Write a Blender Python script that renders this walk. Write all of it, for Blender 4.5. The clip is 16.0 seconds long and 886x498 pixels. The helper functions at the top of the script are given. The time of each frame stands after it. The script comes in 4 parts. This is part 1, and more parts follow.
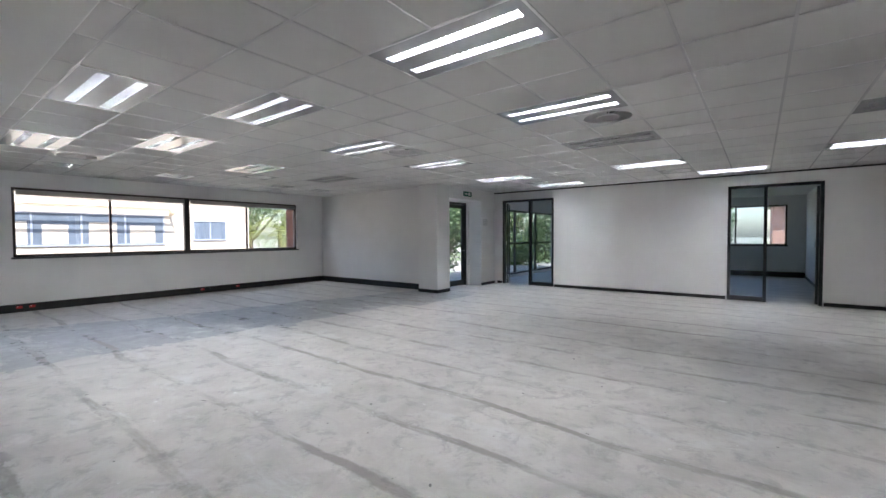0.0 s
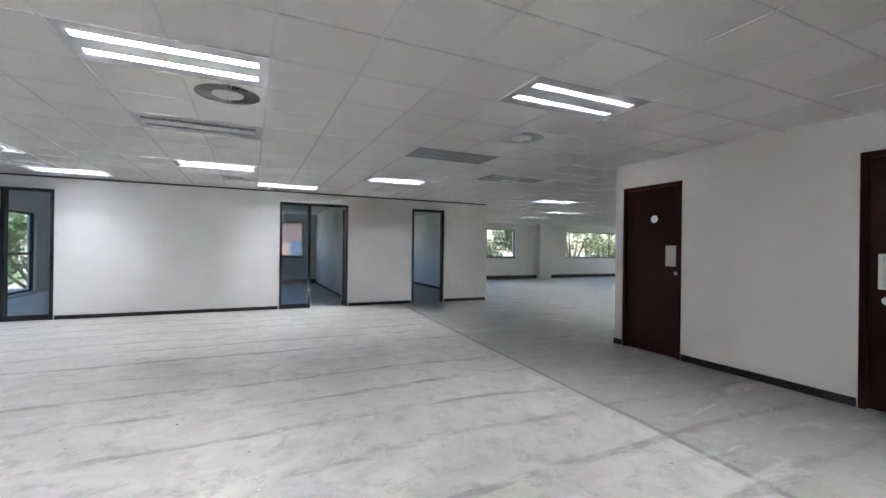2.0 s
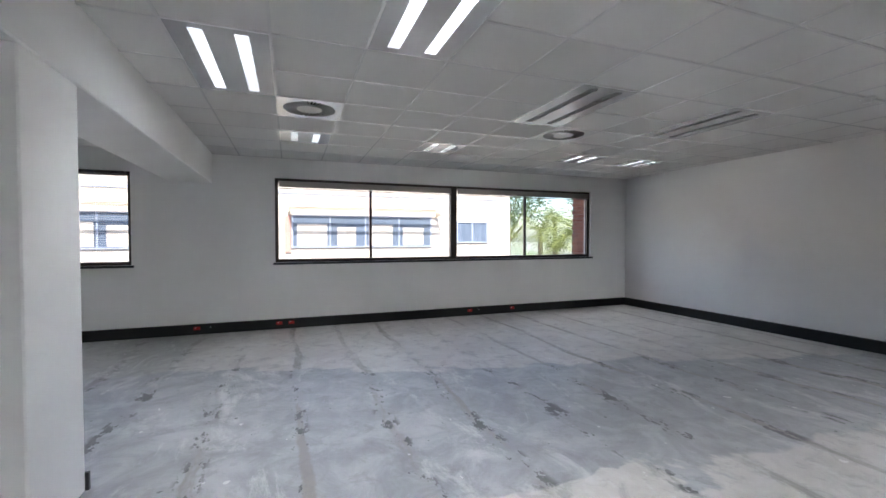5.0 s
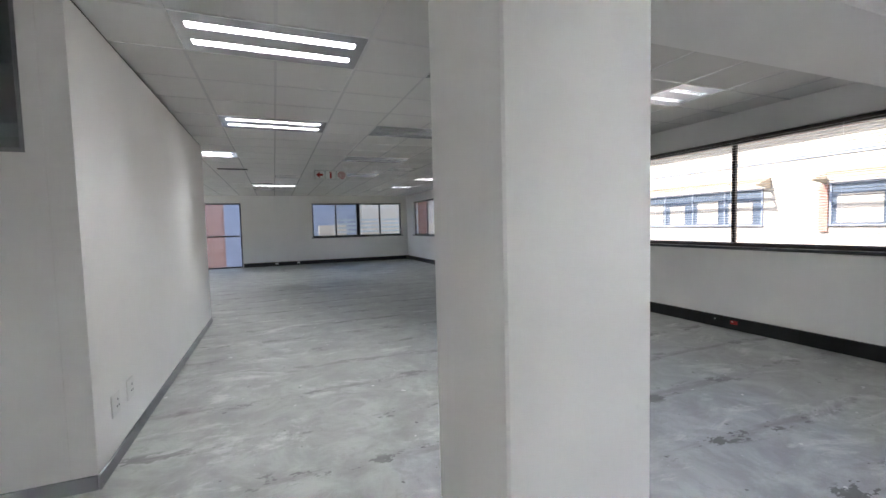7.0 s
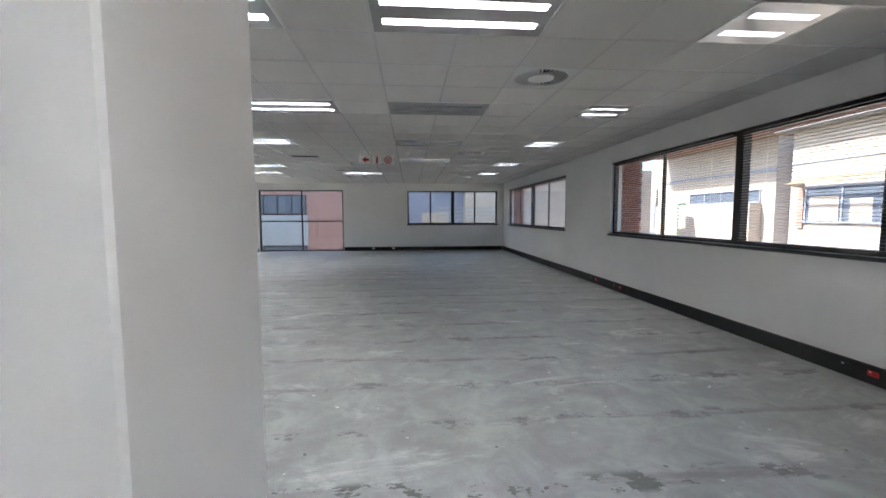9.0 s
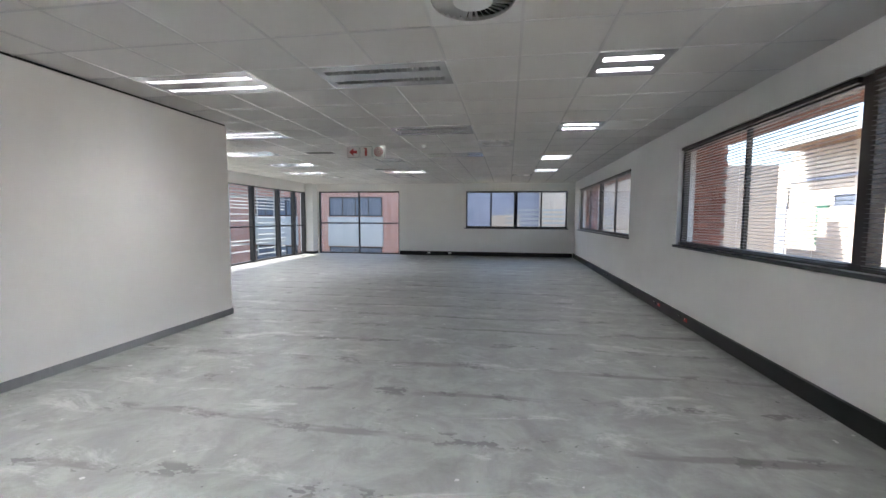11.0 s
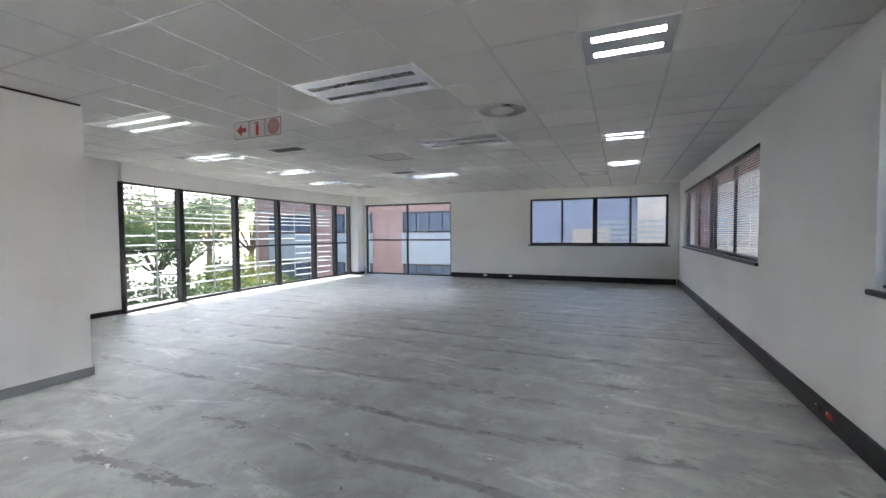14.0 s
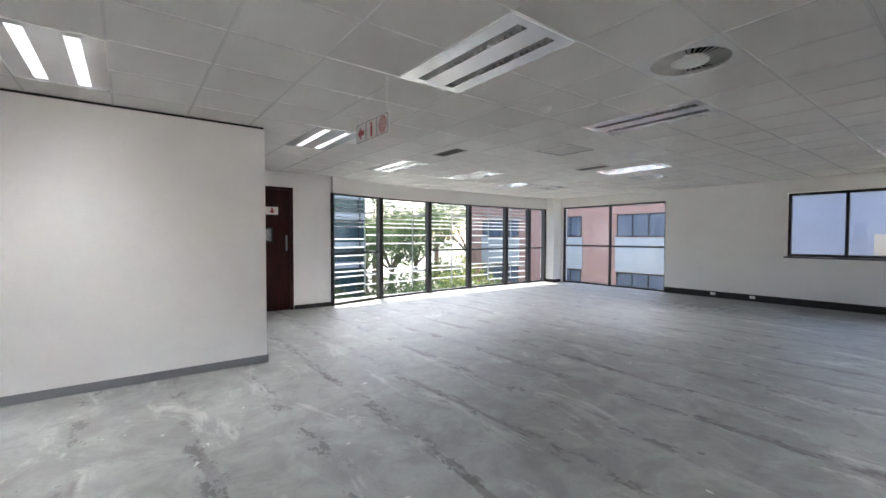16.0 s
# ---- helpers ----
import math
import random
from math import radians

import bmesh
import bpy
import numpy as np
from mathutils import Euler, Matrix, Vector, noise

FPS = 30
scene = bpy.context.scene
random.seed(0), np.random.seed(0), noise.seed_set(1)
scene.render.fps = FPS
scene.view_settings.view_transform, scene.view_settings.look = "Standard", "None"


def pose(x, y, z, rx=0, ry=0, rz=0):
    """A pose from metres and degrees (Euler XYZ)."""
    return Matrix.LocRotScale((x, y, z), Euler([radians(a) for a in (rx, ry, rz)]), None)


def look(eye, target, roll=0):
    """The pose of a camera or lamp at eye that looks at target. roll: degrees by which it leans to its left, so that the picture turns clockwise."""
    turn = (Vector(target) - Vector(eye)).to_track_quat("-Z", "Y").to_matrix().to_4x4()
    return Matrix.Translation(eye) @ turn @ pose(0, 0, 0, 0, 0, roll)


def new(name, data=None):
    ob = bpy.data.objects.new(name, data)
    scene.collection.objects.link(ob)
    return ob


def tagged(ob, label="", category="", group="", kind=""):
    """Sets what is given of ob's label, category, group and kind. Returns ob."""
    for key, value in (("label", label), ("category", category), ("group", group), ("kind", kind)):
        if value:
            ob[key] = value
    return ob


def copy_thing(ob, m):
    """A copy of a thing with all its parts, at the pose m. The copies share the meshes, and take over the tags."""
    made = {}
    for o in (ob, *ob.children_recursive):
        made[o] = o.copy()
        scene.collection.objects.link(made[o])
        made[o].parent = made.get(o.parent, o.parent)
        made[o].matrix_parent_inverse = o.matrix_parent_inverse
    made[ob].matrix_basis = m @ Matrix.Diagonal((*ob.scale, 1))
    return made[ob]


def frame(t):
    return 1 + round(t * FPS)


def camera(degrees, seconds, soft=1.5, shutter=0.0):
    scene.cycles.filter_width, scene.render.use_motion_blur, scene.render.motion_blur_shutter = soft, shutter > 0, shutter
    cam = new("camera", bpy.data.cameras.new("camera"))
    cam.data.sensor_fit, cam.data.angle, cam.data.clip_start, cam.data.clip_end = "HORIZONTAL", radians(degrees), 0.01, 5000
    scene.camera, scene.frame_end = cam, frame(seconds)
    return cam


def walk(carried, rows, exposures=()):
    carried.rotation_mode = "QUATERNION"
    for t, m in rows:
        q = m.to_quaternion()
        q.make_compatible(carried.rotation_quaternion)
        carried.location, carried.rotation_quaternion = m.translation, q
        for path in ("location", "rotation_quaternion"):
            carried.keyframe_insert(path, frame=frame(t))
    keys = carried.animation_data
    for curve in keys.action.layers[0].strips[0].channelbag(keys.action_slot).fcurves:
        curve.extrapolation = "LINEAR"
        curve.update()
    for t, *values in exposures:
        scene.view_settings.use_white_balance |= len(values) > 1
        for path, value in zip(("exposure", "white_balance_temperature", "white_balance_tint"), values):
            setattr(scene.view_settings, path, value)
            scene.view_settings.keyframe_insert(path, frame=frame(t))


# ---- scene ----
cam = camera(93.6, 16.0)
PATH = [
    (0, (-11.273, 0.123, 1.409), (-10.063, -1.468, 1.348), -0.3),
    (0.5, (-10.962, -0.174, 1.409), (-10.467, -2.112, 1.389), 1.3),
    (1, (-10.692, -0.355, 1.413), (-10.883, -2.346, 1.41), 1.6),
    (1.5, (-10.414, -0.472, 1.439), (-11.157, -2.329, 1.429), 1.2),
    (2, (-10.114, -0.664, 1.416), (-10.955, -2.478, 1.416), 0.7),
    (2.5, (-9.622, -0.9, 1.429), (-10.109, -2.839, 1.463), 0.2),
    (3, (-9.09, -1.115, 1.48), (-9.125, -3.115, 1.509), -0.7),
    (3.5, (-8.562, -1.303, 1.484), (-8.082, -3.243, 1.557), -1.3),
    (4, (-8.062, -1.336, 1.472), (-7.023, -3.044, 1.534), -1.0),
    (4.5, (-7.586, -1.349, 1.424), (-6.044, -2.622, 1.425), -0.6),
    (5, (-7.079, -1.432, 1.405), (-5.203, -2.124, 1.361), -0.1),
    (7.5, (-4.938, -1.309, 1.422), (-4.598, 0.657, 1.280), -1.3),
    (8, (-4.549, -1.294, 1.438), (-4.343, 0.688, 1.265), -0.7),
    (8.5, (-4.201, -1.156, 1.401), (-4.002, 0.827, 1.236), -0.4),
    (11, (-2.339, 0.473, 1.408), (-2.648, 2.444, 1.259), 0.3),
    (11.5, (-2.112, 0.953, 1.43), (-2.514, 2.908, 1.308), 0.2),
    (12, (-1.897, 1.438, 1.437), (-2.395, 3.372, 1.33), 0.3),
    (12.5, (-1.768, 1.983, 1.42), (-2.325, 3.902, 1.335), 0.2),
    (13, (-1.596, 2.502, 1.401), (-2.237, 4.395, 1.31), -0.1),
    (13.5, (-1.488, 2.998, 1.385), (-2.204, 4.864, 1.296), -0.4),
    (14, (-1.4, 3.49, 1.404), (-2.187, 5.327, 1.329), -0.4),
    (14.5, (-1.292, 3.94, 1.431), (-2.165, 5.739, 1.366), -0.4),
    (15, (-1.296, 4.322, 1.421), (-2.282, 6.062, 1.371), -0.1),
    (15.5, (-1.285, 4.56, 1.429), (-2.461, 6.177, 1.386), 0.1),
    (16, (-1.24, 4.641, 1.45), (-2.833, 5.848, 1.393), 0.1),
]
walk(cam, [(t, look(eye, target, roll)) for t, eye, target, roll in PATH], [(0, 2.15, 6350, 18), (1, 2.4, 6350, 18), (2, 2.65, 6350, 18), (3, 2.5, 6350, 18), (4, 2.2, 6350, 18), (5, 2.15, 6300, 18), (7.5, 2.3, 6600, 17), (8.5, 2.15, 6550, 17), (11, 2.5, 6650, 18), (12.5, 2.55, 6550, 18), (14, 2.7, 6500, 17), (16, 2.75, 6650, 19)])


# ---- world, sun, exposure ----
world = bpy.data.worlds.new("world")
scene.world = world
world.use_nodes = True
wn = world.node_tree.nodes
sky = wn.new("ShaderNodeTexSky")
sky.sky_type = "NISHITA"
sky.sun_disc = False
SUN_TO = Vector((-0.62, 0.20, 0.76)).normalized()
sky.sun_elevation = math.asin(SUN_TO.z)
sky.sun_rotation = math.atan2(SUN_TO.x, SUN_TO.y)
sky.air_density = 1.0
sky.dust_density = 2.0
wn["Background"].inputs["Strength"].default_value = 0.15
world.node_tree.links.new(sky.outputs["Color"], wn["Background"].inputs["Color"])
sun = new("sun", bpy.data.lights.new("sun", "SUN"))
sun.data.energy = 4.2
sun.data.angle = radians(0.5)
sun.data.color = (1.0, 0.95, 0.88)
sun.matrix_world = look(SUN_TO * 40, (0, 0, 0))
TUBE = 46.0

# ---- material helpers ----


class Nodes:
    """A small wrapper that builds one principled material."""

    def __init__(self, name):
        self.mat = bpy.data.materials.new(name)
        self.mat.use_nodes = True
        self.t = self.mat.node_tree
        self.p = self.t.nodes["Principled BSDF"]
        self.out = self.t.nodes["Material Output"]
        self.geo = None

    def n(self, kind, **inputs):
        node = self.t.nodes.new(kind)
        for key, value in inputs.items():
            self.put(node.inputs[key.replace("_", " ")], value)
        return node

    def put(self, socket, value):
        if isinstance(value, bpy.types.NodeSocket):
            self.t.links.new(value, socket)
        else:
            socket.default_value = value

    def pos(self):
        if self.geo is None:
            self.geo = self.n("ShaderNodeNewGeometry")
        return self.geo.outputs["Position"]

    def scaled(self, s):
        m = self.n("ShaderNodeMapping", Vector=self.pos(), Scale=s)
        return m.outputs["Vector"]

    def noise(self, scale, detail=3.0, rough=0.55, vec=None, distort=0.0):
        k = self.n("ShaderNodeTexNoise", Vector=vec if vec is not None else self.pos(), Scale=scale, Detail=detail,
                   Roughness=rough, Distortion=distort)
        return k.outputs["Fac"]

    def math(self, op, a, b=0.0, c=0.0):
        k = self.n("ShaderNodeMath")
        k.operation = op
        self.put(k.inputs[0], a), self.put(k.inputs[1], b), self.put(k.inputs[2], c)
        return k.outputs[0]

    def ramp(self, fac, lo, hi, a=0.0, b=1.0):
        k = self.n("ShaderNodeMapRange", Value=fac)
        k.interpolation_type = "SMOOTHSTEP"
        for i, v in zip((1, 2, 3, 4), (lo, hi, a, b)):
            self.put(k.inputs[i], v)
        return k.outputs[0]

    def mix(self, fac, a, b, mode="MIX"):
        k = self.n("ShaderNodeMix")
        k.data_type = "RGBA"
        k.blend_type = mode
        self.put(k.inputs["Factor"], fac)
        for s, v in ((k.inputs[6], a), (k.inputs[7], b)):
            self.put(s, (*v, 1.0) if isinstance(v, tuple) and len(v) == 3 else v)
        return k.outputs[2]

    def bump(self, height, strength=0.2, distance=0.01):
        k = self.n("ShaderNodeBump", Height=height, Strength=strength, Distance=distance)
        self.put(self.p.inputs["Normal"], k.outputs["Normal"])

    def done(self, colour, rough=0.6, metal=0.0):
        self.put(self.p.inputs["Base Color"], (*colour, 1.0) if isinstance(colour, tuple) and len(colour) == 3 else colour)
        self.put(self.p.inputs["Roughness"], rough)
        self.put(self.p.inputs["Metallic"], metal)
        return self.mat


def paint(name, colour, rough=0.5, vary=0.06, grain=60.0, bump=0.08, metal=0.0, patch=1.3):
    """Paint, plastic or metal with slight tonal drift and fine grain."""
    k = Nodes(name)
    big = k.noise(patch, 4.0, 0.6)
    fine = k.noise(grain, 2.0)
    dark = tuple(c * (1 - 2 * vary) for c in colour)
    c = k.mix(k.ramp(big, 0.3, 0.7), dark, colour)
    c = k.mix(k.math("MULTIPLY", fine, 0.12), c, tuple(v * 0.8 for v in colour))
    k.bump(fine, bump, 0.002)
    return k.done(c, k.ramp(big, 0.2, 0.8, rough * 0.9, min(1, rough * 1.1)), metal)


def glass(name, tint, gloss=1.0):
    k = Nodes(name)
    k.t.nodes.remove(k.p)
    tr = k.n("ShaderNodeBsdfTransparent", Color=(*tint, 1.0))
    gl = k.n("ShaderNodeBsdfGlossy", Color=(0.9, 0.95, 1.0, 1.0), Roughness=0.02)
    lw = k.n("ShaderNodeLayerWeight", Blend=0.5)
    rise = k.math("POWER", lw.outputs["Facing"], 4.5)
    m = k.n("ShaderNodeMixShader")
    k.put(m.inputs[0], k.math("MULTIPLY", k.math("MULTIPLY_ADD", rise, 0.45, 0.03), gloss))
    k.put(m.inputs[1], tr.outputs[0]), k.put(m.inputs[2], gl.outputs[0])
    k.put(k.out.inputs["Surface"], m.outputs[0])
    return k.mat


def glow(name, colour, strength):
    k = Nodes(name)
    k.put(k.p.inputs["Emission Color"], (*colour, 1.0))
    k.put(k.p.inputs["Emission Strength"], strength)
    return k.done((0.9, 0.9, 0.9), 0.4)


def concrete_floor():
    """Bare screed with carpet-glue stripes, a darker patched band, smears and scuffs."""
    k = Nodes("bare_screed")
    sep = k.n("ShaderNodeSeparateXYZ", Vector=k.pos())
    x, y = sep.outputs[0], sep.outputs[1]
    xj = k.math("SUBTRACT", x, k.math("MULTIPLY_ADD", y, 0.07, 0.62))
    big = k.noise(0.55, 5.0, 0.6)
    mid = k.noise(2.6, 6.0, 0.65, distort=0.6)
    fine = k.noise(38.0, 4.0, 0.7)
    wob = k.noise(0.9, 4.0, 0.6, distort=0.8)
    wobble = k.math("MULTIPLY_ADD", wob, 1.3, -0.65)
    warm = k.mix(k.ramp(mid, 0.25, 0.75), (0.42, 0.40, 0.365), (0.60, 0.58, 0.54))
    cool = k.mix(k.ramp(mid, 0.3, 0.7), (0.21, 0.217, 0.204), (0.37, 0.385, 0.362))
    north = k.ramp(k.math("ADD", y, wobble), -0.7, 0.3)
    c = k.mix(north, warm, cool)
    # smoother levelled strip west of the joint
    west = k.ramp(k.math("MULTIPLY_ADD", wobble, 0.05, xj), -13.42, -13.5)
    c = k.mix(west, c, k.mix(k.ramp(mid, 0.3, 0.7), (0.30, 0.295, 0.27), (0.38, 0.37, 0.335)))
    joint = k.math("ABSOLUTE", k.math("ADD", k.math("MULTIPLY_ADD", wobble, 0.05, xj), 13.47))
    c = k.mix(k.ramp(joint, 0.045, 0.015, 0.0, 0.75), c, (0.15, 0.148, 0.145))
    pale = k.math("ABSOLUTE", k.math("ADD", k.math("MULTIPLY_ADD", wobble, 0.09, xj), 13.30))
    c = k.mix(k.math("MULTIPLY", k.ramp(pale, 0.14, 0.03), k.ramp(mid, 0.35, 0.6, 0.0, 0.6)), c, (0.62, 0.60, 0.57))
    # darker patched band that runs from the window bay towards the recess
    ya = k.math("ADD", x, k.math("MULTIPLY_ADD", wobble, 0.8, k.math("MULTIPLY_ADD", y, -0.27, 1.95)))
    yb = k.math("ADD", x, k.math("MULTIPLY_ADD", wobble, 1.1, k.math("MULTIPLY_ADD", y, -0.13, 4.75)))
    band = k.math("MULTIPLY", k.ramp(ya, 0.05, -0.05), k.ramp(yb, -0.04, 0.04))
    band = k.math("MULTIPLY", band, k.ramp(y, -8.9, -7.9))
    band = k.math("MULTIPLY", band, k.ramp(k.math("ADD", y, wobble), 1.6, 0.6))
    grey = k.mix(k.ramp(mid, 0.3, 0.72), (0.20, 0.21, 0.22), (0.40, 0.41, 0.42))
    c = k.mix(k.math("MULTIPLY", band, 0.9), c, grey)
    # glue stripes, broken, along x
    yw = k.math("MULTIPLY_ADD", k.noise(1.0, 3.0, 0.55, k.scaled((0.45, 0.9, 1.0))), 0.42, y)
    saw = k.math("PINGPONG", yw, 0.325)
    streak = k.noise(1.0, 5.0, 0.7, k.scaled((0.55, 2.2, 1.0)))
    edge = k.math("MULTIPLY_ADD", k.noise(7.0, 4.0, 0.7), 0.06, 0.004)
    line = k.ramp(k.math("SUBTRACT", saw, edge), 0.015, -0.012)
    line = k.math("MULTIPLY", line, k.ramp(streak, k.math("MULTIPLY_ADD", k.math("MAXIMUM", band, north), 0.07, 0.42), 0.60, 0.08, 0.85))
    c = k.mix(line, c, k.mix(north, (0.235, 0.215, 0.185), (0.155, 0.152, 0.145)))
    # black glue dabs
    dab = k.noise(1.0, 4.0, 0.75, k.scaled((3.2, 5.5, 1.0)))
    dabs = k.math("MULTIPLY", k.ramp(dab, 0.545, 0.58), k.ramp(saw, 0.10, 0.04))
    c = k.mix(k.math("MULTIPLY", dabs, k.math("MULTIPLY_ADD", k.math("MULTIPLY_ADD", north, 0.55, band), 0.75, 0.25)), c, (0.07, 0.07, 0.068))
    # a trampled cluster of glue near the end wall
    near = k.n("ShaderNodeVectorMath", Vector=k.scaled((0.8, 1.3, 0.0)))
    near.operation = "DISTANCE"
    near.inputs[1].default_value = (-4.0, 18.4, 0.0)
    clump = k.math("MULTIPLY", k.ramp(near.outputs["Value"], 1.2, 0.3), k.ramp(k.noise(6.0, 4.0, 0.7), 0.49, 0.54))
    c = k.mix(k.math("MULTIPLY", clump, 0.8), c, (0.09, 0.088, 0.082))
    # pale smears and chips
    smear = k.noise(1.0, 6.0, 0.72, k.scaled((1.1, 2.6, 1.0)), 0.7)
    c = k.mix(k.ramp(smear, 0.54, 0.68, 0.0, 0.6), c, (0.60, 0.60, 0.58))
    blot = k.noise(5.0, 6.0, 0.72, distort=0.5)
    c = k.mix(k.ramp(blot, 0.50, 0.66, 0.0, 0.38), c, (0.17, 0.168, 0.16))
    chip = k.noise(9.0, 2.0)
    c = k.mix(k.ramp(chip, 0.735, 0.75, 0.0, 0.7), c, (0.72, 0.72, 0.7))
    speck = k.noise(14.0, 1.0, vec=k.scaled((1.0, 1.0, 2.0)))
    c = k.mix(k.ramp(speck, 0.235, 0.21, 0.0, 0.8), c, (0.05, 0.05, 0.05))
    c = k.mix(k.ramp(big, 0.35, 0.7, 0.0, 0.22), c, (0.27, 0.27, 0.26))
    c = k.mix(k.math("MULTIPLY", fine, 0.16), c, (0.16, 0.16, 0.15))
    k.bump(k.math("ADD", k.math("MULTIPLY", mid, 1.2), k.math("MULTIPLY", fine, 0.3)), 0.25, 0.012)
    return k.done(c, k.ramp(mid, 0.3, 0.7, 0.42, 0.6))


def plaster():
    k = Nodes("white_plaster")
    big = k.noise(0.8, 4.0)
    fine = k.noise(90.0, 3.0)
    scuff = k.noise(5.0, 5.0, 0.7)
    c = k.mix(k.ramp(big, 0.3, 0.7), (0.82, 0.815, 0.80), (0.87, 0.865, 0.85))
    c = k.mix(k.ramp(scuff, 0.68, 0.8, 0.0, 0.18), c, (0.6, 0.59, 0.57))
    k.bump(k.math("ADD", fine, k.math("MULTIPLY", scuff, 0.6)), 0.12, 0.003)
    return k.done(c, 0.62)


def ceiling_tile():
    k = Nodes("mineral_ceiling_tile")
    fine = k.noise(140.0, 3.0, 0.7)
    isl = k.geo.outputs["Random Per Island"]
    c = k.mix(isl, (0.66, 0.65, 0.63), (0.70, 0.69, 0.67))
    c = k.mix(k.ramp(fine, 0.55, 0.75, 0.0, 0.25), c, (0.5, 0.49, 0.47))
    stain = k.noise(0.6, 4.0)
    c = k.mix(k.ramp(stain, 0.6, 0.75, 0.0, 0.2), c, (0.58, 0.55, 0.5))
    k.bump(fine, 0.3, 0.004)
    return k.done(c, 0.85)


def brick_red():
    k = Nodes("red_face_brick")
    info = k.n("ShaderNodeObjectInfo")
    n1, n2 = k.noise(14.0, 5.0, 0.7), k.noise(80.0, 3.0)
    c = k.mix(info.outputs["Random"], (0.30, 0.105, 0.07), (0.47, 0.20, 0.135))
    c = k.mix(k.ramp(n1, 0.4, 0.75, 0.0, 0.5), c, (0.24, 0.09, 0.07))
    k.bump(k.math("ADD", n1, n2), 0.4, 0.004)
    return k.done(c, 0.85)


def brick_wall_far():
    k = Nodes("distant_brickwork")
    b = k.n("ShaderNodeTexBrick", Vector=k.n("ShaderNodeMapping", Vector=k.pos(), Rotation=(radians(90), 0, 0)).outputs[0],
            Color1=(0.42, 0.20, 0.15, 1), Color2=(0.34, 0.15, 0.11, 1), Mortar=(0.45, 0.4, 0.36, 1), Scale=1.0,
            Mortar_Size=0.01, Brick_Width=0.23, Row_Height=0.085)
    c = k.mix(k.ramp(k.noise(0.7, 4.0), 0.3, 0.7, 0.0, 0.3), b.outputs[0], (0.5, 0.3, 0.25))
    return k.done(c, 0.85)


def wood_dark():
    k = Nodes("dark_mahogany_veneer")
    g = k.noise(1.0, 6.0, 0.7, k.scaled((30.0, 30.0, 1.6)), 0.4)
    c = k.mix(k.ramp(g, 0.3, 0.7), (0.018, 0.002, 0.002), (0.046, 0.005, 0.004))
    k.bump(g, 0.05, 0.001)
    k.put(k.p.inputs["Specular IOR Level"], 0.2)
    return k.done(c, k.ramp(g, 0.2, 0.8, 0.5, 0.62))


def leaves(name, a, b):
    k = Nodes(name)
    k.pos()
    c = k.mix(k.geo.outputs["Random Per Island"], a, b)
    tl = k.n("ShaderNodeBsdfTranslucent", Color=c)
    m = k.n("ShaderNodeMixShader", Fac=0.45)
    k.put(m.inputs[1], k.p.outputs[0]), k.put(m.inputs[2], tl.outputs[0])
    k.put(k.out.inputs["Surface"], m.outputs[0])
    return k.done(c, 0.55)


def ground_mat():
    k = Nodes("courtyard_paving")
    b = k.n("ShaderNodeTexBrick", Vector=k.pos(), Color1=(0.29, 0.27, 0.25, 1), Color2=(0.24, 0.225, 0.21, 1),
            Mortar=(0.28, 0.26, 0.24, 1), Scale=1.0, Mortar_Size=0.012, Brick_Width=0.4, Row_Height=0.2)
    far = k.noise(0.09, 4.0)
    c = k.mix(k.ramp(far, 0.48, 0.56), b.outputs[0], k.mix(k.noise(3.0, 4.0), (0.06, 0.10, 0.03), (0.14, 0.19, 0.07)))
    return k.done(c, 0.9)


PLASTER, FLOOR, TILE = plaster(), concrete_floor(), ceiling_tile()
TBAR = paint("white_enamelled_ceiling_grid", (0.84, 0.83, 0.82), 0.25, 0.0, bump=0.0, metal=0.12)
BLACKPLASTIC = paint("black_plastic_trunking", (0.006, 0.006, 0.007), 0.45, 0.1)
GREYSKIRT = paint("grey_vinyl_skirting", (0.22, 0.23, 0.24), 0.5)
FRAME = paint("charcoal_aluminium", (0.022, 0.023, 0.026), 0.35, 0.1)
BROWNFRAME = paint("dark_bronze_aluminium", (0.035, 0.025, 0.023), 0.35, 0.1)
SLATE = paint("dark_slate_sill", (0.03, 0.035, 0.045), 0.35, 0.15, 30.0)
CLEAR = glass("clear_glazing", (0.82, 0.85, 0.845))
SMOKE = glass("tinted_office_glass", (0.84, 0.89, 0.93), 1.2)
DARKGLASS = glass("dark_reflective_glass", (0.42, 0.46, 0.45), 8.0)
SLATMAT = paint("satin_bronze_blind_slat", (0.46, 0.44, 0.44), 0.4, 0.05)
WHITEMETAL = paint("white_enamelled_steel", (0.82, 0.82, 0.81), 0.14, 0.03, bump=0.02)
LOUVRE = paint("bright_aluminium_louvre", (0.72, 0.74, 0.75), 0.24, 0.04, metal=1.0, bump=0.02)
PLATE = paint("satin_white_light_plate", (0.80, 0.80, 0.80), 0.2, 0.03, bump=0.01, metal=0.55)
TUBEOFF = paint("unlit_tube_glass", (0.85, 0.85, 0.84), 0.25, 0.02)
TUBEMAT = glow("fluorescent_tube", (0.93, 0.98, 1.0), TUBE)
DARKSLOT = paint("dark_duct_interior", (0.02, 0.02, 0.02), 0.8)
DIFFGREY = paint("pale_diffuser_blade", (0.76, 0.76, 0.75), 0.4)
BRICK, BRICKFAR = brick_red(), brick_wall_far()
MORTAR = paint("grey_mortar", (0.36, 0.34, 0.31), 0.9, 0.1, 50.0, 0.4)
WOOD = wood_dark()
STEEL = paint("brushed_steel", (0.62, 0.62, 0.61), 0.3, 0.05, 80.0, 0.05, 1.0)
